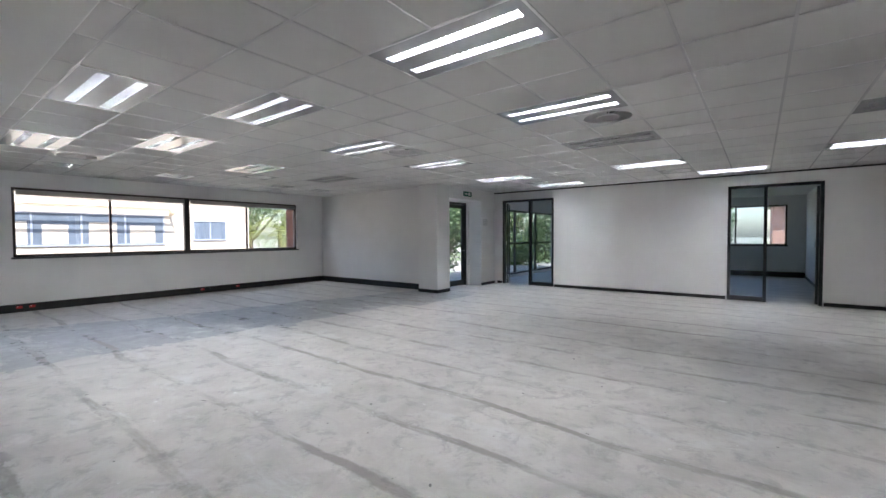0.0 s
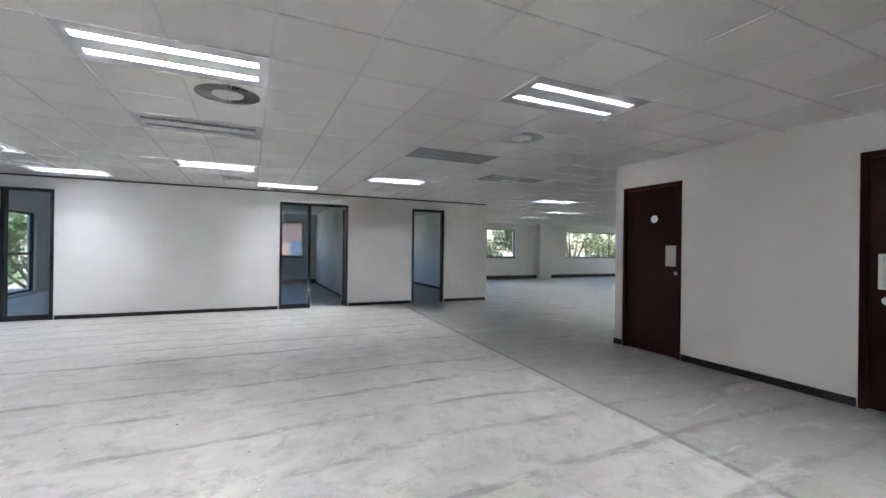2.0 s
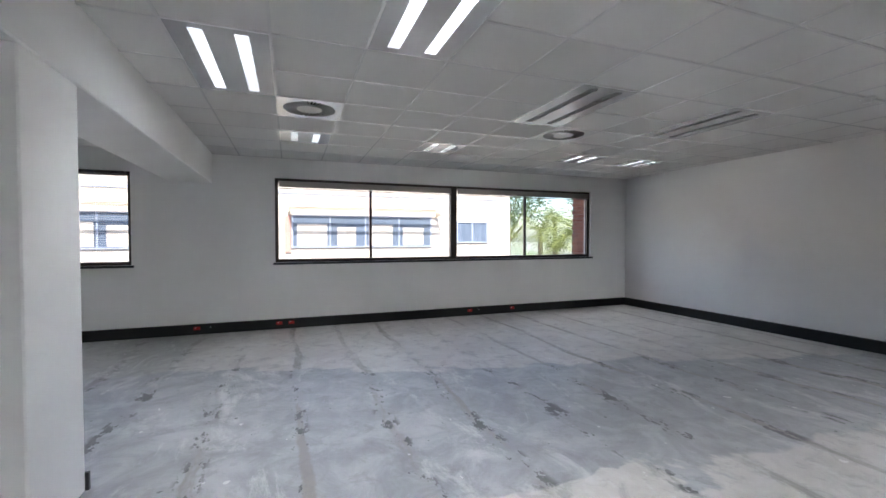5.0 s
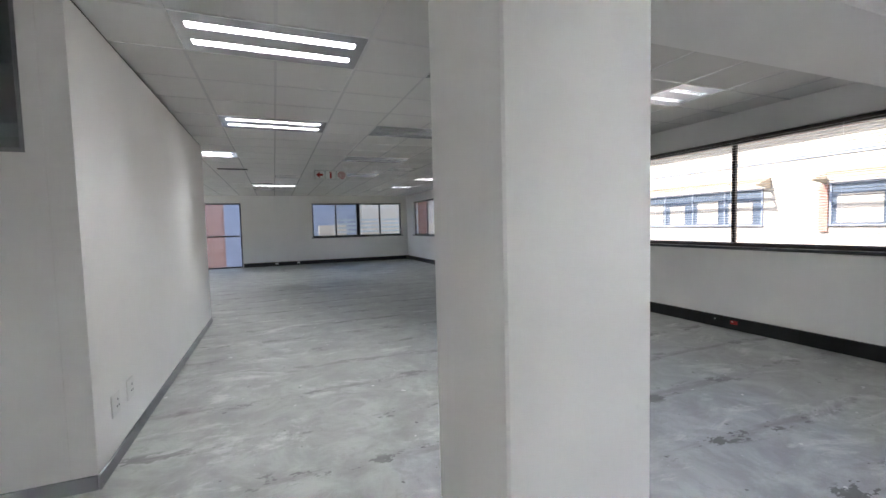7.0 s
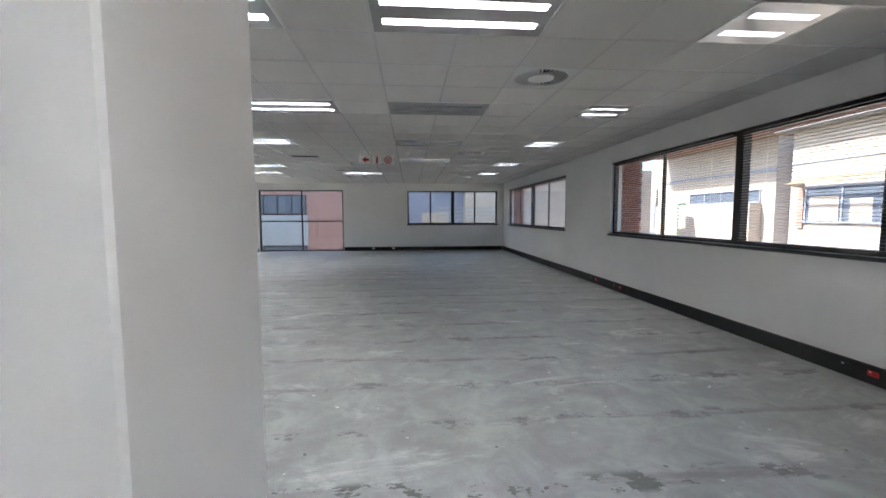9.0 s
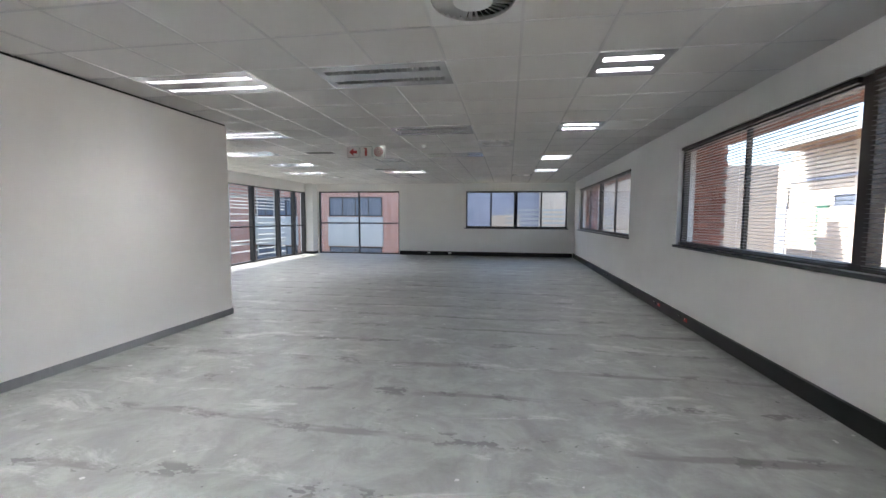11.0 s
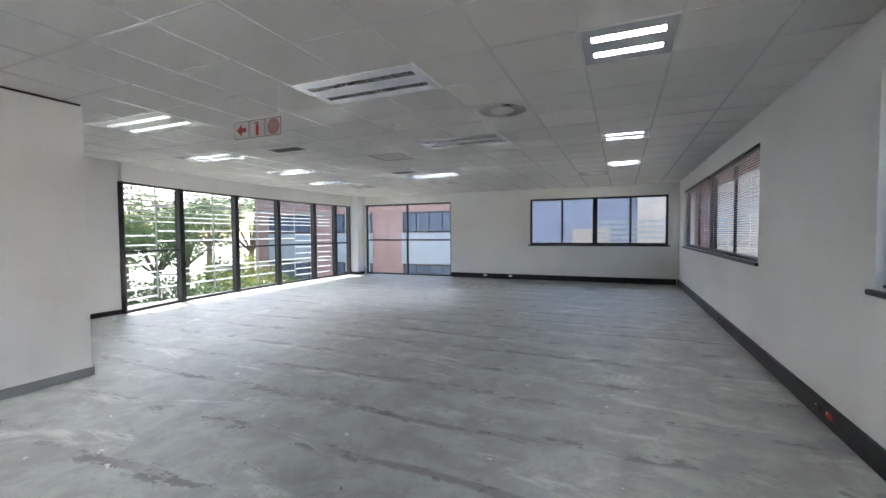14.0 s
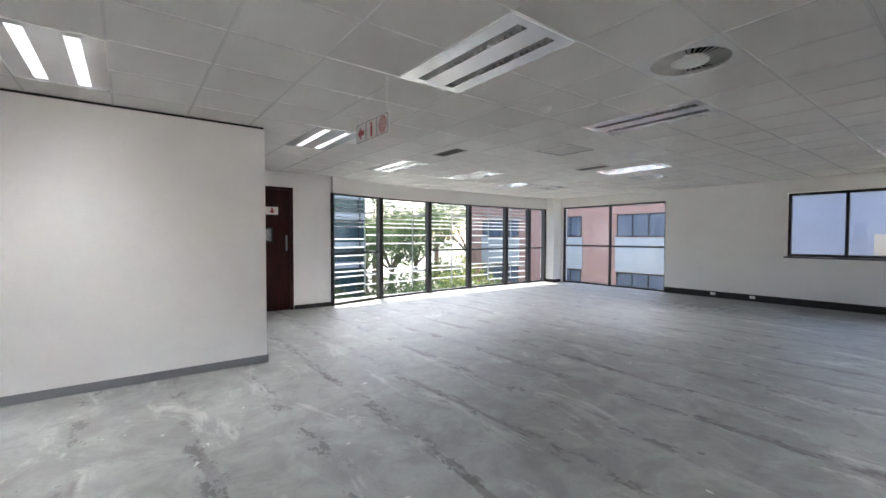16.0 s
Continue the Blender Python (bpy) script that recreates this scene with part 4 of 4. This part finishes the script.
# hanging fire sign
def fire_sign(x, y, z):
    s = thing("fire_sign", "hanging white sign with red arrow, extinguisher and hose symbols", "sign", pose(x, y, z))
    part("board", boxes((-0.285, -0.004, -0.085, 0.285, 0.004, 0.085), bevel=0.0015), WHITEPLASTIC, s)
    for fx in (-0.25, 0.25):
        part("hanger", tube(bmesh.new(), (fx, 0, 0.085), (fx, 0, H - z), 0.002, sides=6), STEEL, s)
    for side in (-1, 1):
        yo = side * 0.0052
        bm = bmesh.new()
        for a, b in ((-0.275, -0.1), (-0.09, 0.09), (0.1, 0.275)):
            for r in ((a, -0.078, b, -0.073), (a, 0.073, b, 0.078), (a, -0.073, a + 0.005, 0.073), (b - 0.005, -0.073, b, 0.073)):
                box(bm, r[0], yo - 0.0008, r[1], r[2], yo + 0.0008, r[3])
        part("panel_border", bm, GREYSKIRT, s)
        bm = bmesh.new()
        tri = [[bm.verts.new((-0.188 + dx, yo + t, dz)) for dx, dz in ((-0.06, 0), (0.0, 0.056), (0.0, -0.056))] for t in (-0.0008, 0.0008)]
        bm.faces.new(tri[0]), bm.faces.new(tri[1][::-1])
        box(bm, -0.188, yo - 0.0008, -0.019, -0.133, yo + 0.0008, 0.019)
        part("arrow", bm, SIGNRED, s)
        bm = bmesh.new()
        box(bm, -0.017, yo - 0.0008, -0.06, 0.017, yo + 0.0008, 0.03), box(bm, -0.008, yo - 0.0008, 0.03, 0.008, yo + 0.0008, 0.052), box(bm, -0.03, yo - 0.0008, 0.045, 0.02, yo + 0.0008, 0.056)
        part("extinguisher_symbol", bm, SIGNRED, s)
        bm = bmesh.new()
        for r0, r1 in ((0.0, 0.014), (0.024, 0.034), (0.042, 0.052), (0.058, 0.067)):
            n = 28
            pts = [[bm.verts.new((0.188 + r * math.cos(i * math.tau / n), yo, r * math.sin(i * math.tau / n))) for i in range(n)] for r in (max(r0, 0.001), r1)]
            for i in range(n):
                j = (i + 1) % n
                bm.faces.new((pts[0][i], pts[0][j], pts[1][j], pts[1][i]))
        part("hose_symbol", bm, SIGNRED, s)


fire_sign(-4.37, 6.27, 2.345)

s = thing("exit_sign", "green running-exit sign box on the bulkhead", "sign", pose(-4.973, -9.27, 2.545))
part("box", boxes((-0.010, -0.19, -0.065, 0.012, 0.19, 0.065), bevel=0.003), SIGNGREEN, s)
part("pictogram", boxes((-0.0125, -0.12, -0.035, -0.0105, -0.02, 0.035), (-0.0125, 0.03, -0.02, -0.0105, 0.13, 0.02)), WHITEPLASTIC, s)
s = thing("notice_board", "small framed notice with printed lines in the recess", "notice", pose(-4.967, -10.18, 1.80))
part("sheet", boxes((-0.004, -0.14, -0.10, 0.006, 0.14, 0.10)), WHITEPLASTIC, s)
for k in range(4):
    part("text_bar", boxes((-0.0062, -0.12, -0.075 + k * 0.045, -0.0042, 0.12, -0.05 + k * 0.045)), STEEL, s)

# ---- sockets ----


def socket(name, m, plate_mat, label, group, w=0.085, h=0.085):
    """A face plate with rocker and three pin holes, facing local +y away from the wall."""
    s = thing(name, label, "socket", m, group)
    part("face_plate", boxes((-w / 2, 0.0, -h / 2, w / 2, 0.008, h / 2), bevel=0.002), plate_mat, s)
    part("rocker", boxes((w * 0.12, 0.008, h * 0.12, w * 0.32, 0.011, h * 0.34)), WHITEPLASTIC, s)
    for dx, dz in ((-0.2, 0.15), (-0.3, -0.15), (-0.08, -0.15)):
        part("pin_hole", tube(bmesh.new(), (dx * w, 0.0075, dz * h), (dx * w, 0.0088, dz * h), h * 0.05, sides=8), DARKSLOT, s)


EAST = [(-0.13, 1), (-0.33, 0), (-1.27, 1), (-1.45, 1), (-4.56, 1), (-4.75, 0), (-5.45, 1), (2.1, 1), (2.32, 0), (6.24, 1), (6.44, 0), (7.22, 1), (7.4, 0), (10.6, 0), (10.9, 0)]
for y, red in EAST:
    socket("red_socket" if red else "black_socket", pose(-0.036, y, 0.095, 0, 0, 90), REDPLASTIC if red else BLACKPLASTIC,
           "red dedicated power socket on black trunking" if red else "black power socket on black trunking", "trunking sockets", 0.085, 0.045)
for x in (-4.5, -5.3):
    socket("white_socket", pose(x, NORTH - 0.051, 0.095, 0, 0, 180), WHITEPLASTIC, "white data socket on black trunking", "trunking sockets", 0.11, 0.06)
socket("wall_socket", pose(-6.299, 1.78, 0.36, 0, 0, -90), WHITEPLASTIC, "white double wall socket above grey skirting", "wall sockets", 0.135, 0.135)
socket("wall_socket", pose(-6.299, 2.06, 0.36, 0, 0, -90), WHITEPLASTIC, "white double wall socket above grey skirting", "wall sockets", 0.135, 0.135)

# ---- outside ----
structure("ground", boxes((-900, -900, -3.9, 900, 900, -3.6)), GROUND, "paved courtyard and lawns round the building", "ground")
structure("balcony", boxes((-4.3, -18.5, -0.25, -1.6, -8.62, -0.02)), MORTAR, "concrete balcony outside the recess door", "balcony")


def facade_window(parent, axis, p, u0, u1, z0, z1, splits, out=1, frame_mat=RENDERBLUE):
    """A window on a facade of a nearby building: recessed glass, frame bars and a ledge."""
    def slab(a, b, za, zb, d0, d1):
        return (p + out * d0, a, za, p + out * d1, b, zb) if axis == "x" else (a, p + out * d0, za, b, p + out * d1, zb)
    w = part("window", boxes(slab(u0, u1, z0, z1, -0.02, 0.01)), FARGLASS, parent, "dark glazed facade window")
    rows = [slab(u0 - 0.05, u1 + 0.05, z1, z1 + 0.06, -0.02, 0.05), slab(u0 - 0.05, u1 + 0.05, z0 - 0.06, z0, -0.02, 0.07)]
    for k in range(splits + 1):
        u = u0 + (u1 - u0) * k / splits
        rows.append(slab(u - 0.03, u + 0.03, z0, z1, -0.01, 0.04))
    part("frame", boxes(*rows), frame_mat, w)
    return w


def louvre_canopy(parent, y0, y1):
    """A sloping sunshade of thin cream slats between triangular end brackets."""
    for k in range(4):
        part("canopy_slat", boxes((10.9 - 0.22 * k, y0, 2.76 - 0.075 * k, 11.0 - 0.22 * k, y1, 2.79 - 0.075 * k)), CANOPYSLAT, parent, "cream sunshade slat")
    for y in (y0, y1):
        bm = bmesh.new()
        v = [[bm.verts.new((x, y + d, z)) for x, z in ((11.0, 2.80), (10.2, 2.52), (11.0, 2.40))] for d in (-0.02, 0.02)]
        bm.faces.new(v[0][::-1]), bm.faces.new(v[1])
        for a in range(3):
            bm.faces.new((v[0][a], v[0][(a + 1) % 3], v[1][(a + 1) % 3], v[1][a]))
        part("canopy_bracket", bm, CANOPYSLAT, parent)


# white neighbour facing the window wall
nb = thing("office_building", "sunlit white rendered office building with brown canopies", "building")
part("wall", boxes((11.0, -11.6, -3.6, 20, 14.3, 4.6)), RENDERWHITE, nb)
part("roof", boxes((10.4, -11.9, 4.6, 20.6, 14.6, 4.85)), ROOFGREY, nb)
for u0, u1, n in ((-7.5, -1.55, 4), (0.9, 6.3, 4), (8.3, 13.65, 4)):
    for dz in (0, -3.3):
        facade_window(nb, "x", 11.0, u0, u1, 1.15 + dz, 2.38 + dz, n, -1)
    louvre_canopy(nb, u0 - 0.25, u1 + 0.15)
    for k, (a, b) in enumerate(((0.06, 0.22), (0.30, 0.46), (0.57, 0.70), (0.77, 0.97))):
        part("window_blind", boxes((10.972, u0 + a * (u1 - u0), 1.18, 10.988, u0 + b * (u1 - u0), 1.95 + 0.12 * (k % 2))), RENDERWHITE, nb, "pale blind behind the facade glass")
    part("brick_jamb", boxes((10.94, u1 + 0.06, 0.9, 11.0, u1 + 0.30, 2.42)), BRICKFAR, nb, "brick pier beside the facade window")
for dz in (0, -3.3):
    facade_window(nb, "x", 11.0, -10.35, -8.8, 1.32 + dz, 2.2 + dz, 2, -1)
part("parapet_band", boxes((10.97, -11.6, 3.3, 11.0, 14.3, 3.42)), RENDERBLUE, nb)

nb2 = thing("link_building", "pale rendered link building with brown eaves and blue-grey recess", "building")
part("wall", boxes((12.5, 16.6, -3.6, 24, 25.5, 4.9)), RENDERWHITE, nb2)
part("blue_recess", boxes((13.2, 14.31, -3.6, 24, 16.59, 4.4)), RENDERBLUE, nb2, "blue-grey recessed wall")
part("low_wall", boxes((11.9, 17.3, -3.6, 12.49, 22.4, 1.95)), RENDERWHITE, nb2, "white projecting lower wall")
part("eaves", boxes((10.9, 16.2, 4.9, 24.3, 24.6, 5.02)), CANOPY, nb2, "brown overhanging eaves")
part("fascia", boxes((10.84, 16.2, 4.9, 10.899, 24.6, 5.2)), LOUVREWHITE, nb2, "white fascia board")
# A thin blue-grey strip paints a line of shade across the wall.
part("shadow_band", boxes((12.46, 16.6, 3.35, 12.499, 25.5, 3.5)), RENDERBLUE, nb2)
facade_window(nb2, "x", 12.5, 17.4, 22.3, 2.05, 2.55, 4, -1)
for k in range(9):
    part("green_louvre", boxes((12.40, 22.6, 0.2 + 0.22 * k, 12.499, 23.3, 0.34 + 0.22 * k)), SIGNGREEN, nb2, "green louvred vent blade")
part("far_wing", boxes((14.0, 25.6, -3.6, 26, 42, 4.7)), RENDERWHITE, nb2, "pale far wing")
part("far_door", boxes((13.96, 28.2, -3.6, 13.999, 30.0, 2.4)), RENDERBLUE, nb2, "blue panel on the far wing")
part("flue", boxes((13.3, 26.4, 2.0, 13.8, 27.0, 3.2)), FRAME, nb2, "dark vent box")

nb3 = thing("garden_building", "white and blue-grey building beyond the end wall", "building")
part("wall", boxes((-5.8, 22.5, -3.6, 9.8, 32, 3.2)), RENDERBLUE, nb3)
part("white_wall", boxes((-0.8, 21.8, -3.6, 9.8, 22.49, 3.9)), RENDERWHITE, nb3)
part("roof", boxes((-6.2, 21.9, 3.2, -0.81, 32.4, 3.4)), ROOFGREY, nb3)
part("low_wall", boxes((-3.2, 21.0, -3.6, -1.8, 21.2, 1.55)), RENDERWHITE, nb3)
for k in range(5):
    part("louvre_blade", boxes((-2.5, 20.4, 0.95 + 0.2 * k, 2.5, 20.55, 1.04 + 0.2 * k)), LOUVREWHITE, nb3)

br = thing("brick_building", "red brick office building with white spandrels", "building")
part("wall", boxes((-27.0, 27.0, -3.6, -6.8, 38, 5.2)), BRICKFAR, br)
part("roof", boxes((-27.3, 26.7, 5.2, -6.5, 38.3, 5.45)), ROOFGREY, br)
for u0, u1 in ((-25.5, -21.8), (-19.6, -16.6), (-14.2, -10.6)):
    for z0 in (1.55, -1.75):
        facade_window(br, "y", 27.0, u0, u1, z0, z0 + 1.15, 4, -1, FRAME)
    part("spandrel", boxes((u0 - 0.1, 26.93, -0.5, u1 + 0.1, 26.999, 1.45)), LOUVREWHITE, br, "white spandrel panel")
part("downpipe", boxes((-8.1, 26.8, -3.6, -7.2, 26.99, 5.2)), RENDERBLUE, br)

gb = thing("glass_building", "dark glazed office block with pale bands", "building")
part("wall", boxes((-44, 1.0, -3.6, -27.0, 17.5, 6.2)), TEALGLASS, gb)
part("roof", boxes((-44.3, 0.7, 6.2, -26.7, 17.8, 6.5)), ROOFGREY, gb)
for z in (-0.6, 0.7, 2.6, 3.9):
    part("band", boxes((-27.0, 1.0, z, -26.9, 17.5, z + 0.4)), LOUVREWHITE, gb)
for k in range(9):
    part("upright", boxes((-26.99, 1.0 + 2.0 * k, -3.6, -26.88, 1.12 + 2.0 * k, 6.2)), FRAME, gb)

sb = thing("brick_house", "red brick house beyond the garden", "building")
part("wall", boxes((-30, -46, -3.6, -12, -38, 3.6)), BRICKFAR, sb)
part("roof", boxes((-30.5, -46.5, 3.6, -11.5, -37.5, 4.0)), ROOFGREY, sb)
for k in range(5):
    facade_window(sb, "y", -38.0, -28.5 + 3.4 * k, -26.8 + 3.4 * k, 0.6, 1.9, 2, 1)


def leaf_cloud(bm, centre, radius, count, size, rng):
    for _ in range(count):
        d = Vector((rng.gauss(0, 1), rng.gauss(0, 1), rng.gauss(0, 1))).normalized()
        p = Vector(centre) + d * radius * rng.uniform(0.35, 1.0) ** 0.6
        q = Euler((rng.uniform(0, 6.3), rng.uniform(0, 6.3), rng.uniform(0, 6.3))).to_matrix()
        s = size * rng.uniform(0.6, 1.3)
        v = [bm.verts.new(p + q @ Vector(c) * s) for c in ((0, -1, 0), (0.45, 0, 0.08), (0, 1, 0), (-0.45, 0, 0.08))]
        bm.faces.new(v)


def tree(x, y, height, spread, seed, label, leaf=LEAF1):
    rng = random.Random(seed)
    t = thing("tree", label, "tree", pose(x, y, -3.6), "garden trees")
    bm = bmesh.new()
    fork = height * 0.4
    tube(bm, (0, 0, 0), (0.1, 0.05, fork), height * 0.035, height * 0.024)
    cl = bmesh.new()
    for k in range(9):
        a = k * 2.4 + rng.uniform(-0.4, 0.4)
        r = spread * rng.uniform(0.35, 0.9)
        tip = Vector((r * math.cos(a), r * math.sin(a), height * rng.uniform(0.58, 0.95)))
        tube(bm, (0.1, 0.05, fork * 0.95), tip, height * 0.014, height * 0.004, 6)
        leaf_cloud(cl, tip, spread * rng.uniform(0.3, 0.5), 520, 0.11, rng)
    part("trunk", bm, BARK, t)
    part("crown", cl, leaf, t)


def palm(x, y, height, seed, label):
    rng = random.Random(seed)
    t = thing("palm", label, "palm tree", pose(x, y, -3.6), "garden palms")
    bm = tube(bmesh.new(), (0, 0, 0), (0.1, 0, height), 0.17, 0.12, 12)
    part("trunk", bm, BARK, t)
    cr = bmesh.new()
    for k in range(46):
        a, up, L = rng.uniform(0, 6.3), rng.uniform(-0.3, 1.2), rng.uniform(1.5, 2.3)
        prev = Vector((0.1, 0, height))
        d = Vector((math.cos(a) * math.cos(up), math.sin(a) * math.cos(up), math.sin(up)))
        for s in range(9):
            q = prev + d * L / 9
            side = d.cross(Vector((0, 0, 1))).normalized()
            for sg in (-1, 1):
                tip = q + side * sg * 0.5 * (1 - s / 11) + Vector((0, 0, -0.16)) + d * 0.2
                cr.faces.new([cr.verts.new(c) for c in (prev, prev + d * 0.05, tip)])
            prev, d = q, (d + Vector((0, 0, -0.17))).normalized()
    part("crown", cr, LEAF2, t)


for i, (x, y, h) in enumerate(((10.0, -13.6, 4.6), (12.8, -14.6, 5.6), (15.5, -17.5, 6.2), (9.0, -17.0, 4.9), (7.2, -12.6, 5.3), (18.0, -15.5, 5.4))):
    palm(x, y, h, i, "palm with drooping yellow-green fronds")
for i, (x, y, h, s) in enumerate(((-27, 19.5, 6.8, 2.6), (-30, 23.5, 7.5, 3.0), (-33, 20.5, 6.5, 2.4), (-38, 24, 9.5, 3.8), (-40, 33, 10, 4.2), (-32, 31, 9, 3.6),
                                  (0.6, -14.6, 6.6, 2.0), (2.4, -17.6, 6.8, 2.3), (-0.6, -19.2, 6.4, 2.2), (0.8, -22.6, 7.2, 2.6), (-2.2, -24.0, 7.0, 2.5), (3.6, -13.4, 6.2, 1.7), (-28.5, -25.5, 7.6, 2.8), (-33.5, -26.5, 8.0, 3.0), (-24.0, -27, 7.0, 2.6), (-37, -24, 7.6, 2.8), (7.5, -20.0, 8.0, 3.0), (18, -24, 9, 3.6), (24, -18, 10, 4.0), (20, -14, 8, 3),
                                  (-20.5, -29, 5.2, 2.4), (-26.5, -30, 5.0, 2.4), (-8, -34, 7, 3.0), (-17, -33, 6, 2.6))):
    tree(x, y, h, s, 40 + i, "leafy broad-crowned garden tree")



def shrub(x, y, height, seed):
    rng = random.Random(seed)
    t = thing("shrub", "rounded leafy green garden shrub on the lawn", "shrub", pose(x, y, -3.6), "garden shrubs")
    stem, cl = bmesh.new(), bmesh.new()
    for k in range(6):
        a = k * 1.05 + rng.uniform(-0.3, 0.3)
        tip = Vector((height * 0.35 * math.cos(a), height * 0.35 * math.sin(a), height * rng.uniform(0.4, 0.8)))
        tube(stem, (0, 0, 0), tip, 0.05, 0.015, 6)
        leaf_cloud(cl, tip, height * rng.uniform(0.28, 0.4), 220, 0.12, rng)
    part("stem", stem, BARK, t)
    part("foliage", cl, LEAF2 if seed % 3 == 0 else LEAF1, t)


for i, (x, y, h) in enumerate(((-18.5, 15.6, 2.2), (-21.0, 18.6, 2.8), (-24.5, 17.8, 3.0), (-22.5, 22.5, 3.2), (-26.5, 24.5, 3.4), (-19.5, 21.8, 2.4), (-30.0, 27.5, 3.6), (-24.0, 13.6, 2.6))):
    shrub(x, y, h, 90 + i)

# ---- bricks in the window reveals ----
brick = mesh_of("brick", boxes((-0.098, -0.05, -0.036, 0.098, 0.05, 0.036), bevel=0.004), BRICK)
rngb = random.Random(3)
for (a, b) in (W1, W2, W3):
    for y, s in ((a - 0.02, 1), (b + 0.02, -1)):
        for k in range(17):
            for j in range(2):
                shift = 0.0 if k % 2 else -0.05
                x = 0.325 + j * 0.207 + (shift if j else 0) + rngb.uniform(-0.002, 0.002)
                if x < 0.55:
                    piece("brick", brick, outer, pose(x, y - s * 0.038, SILL - 0.02 + 0.043 + k * 0.084))
soldier = mesh_of("brick", boxes((-0.19, -0.036, -0.05, 0.19, 0.036, 0.05), bevel=0.004), BRICK)
for (a, b) in (W1, W2, W3):
    n = int((b - a) / 0.084)
    for k in range(n):
        piece("brick", soldier, outer, pose(0.43, a + 0.042 + k * 0.084, HEAD + 0.065))
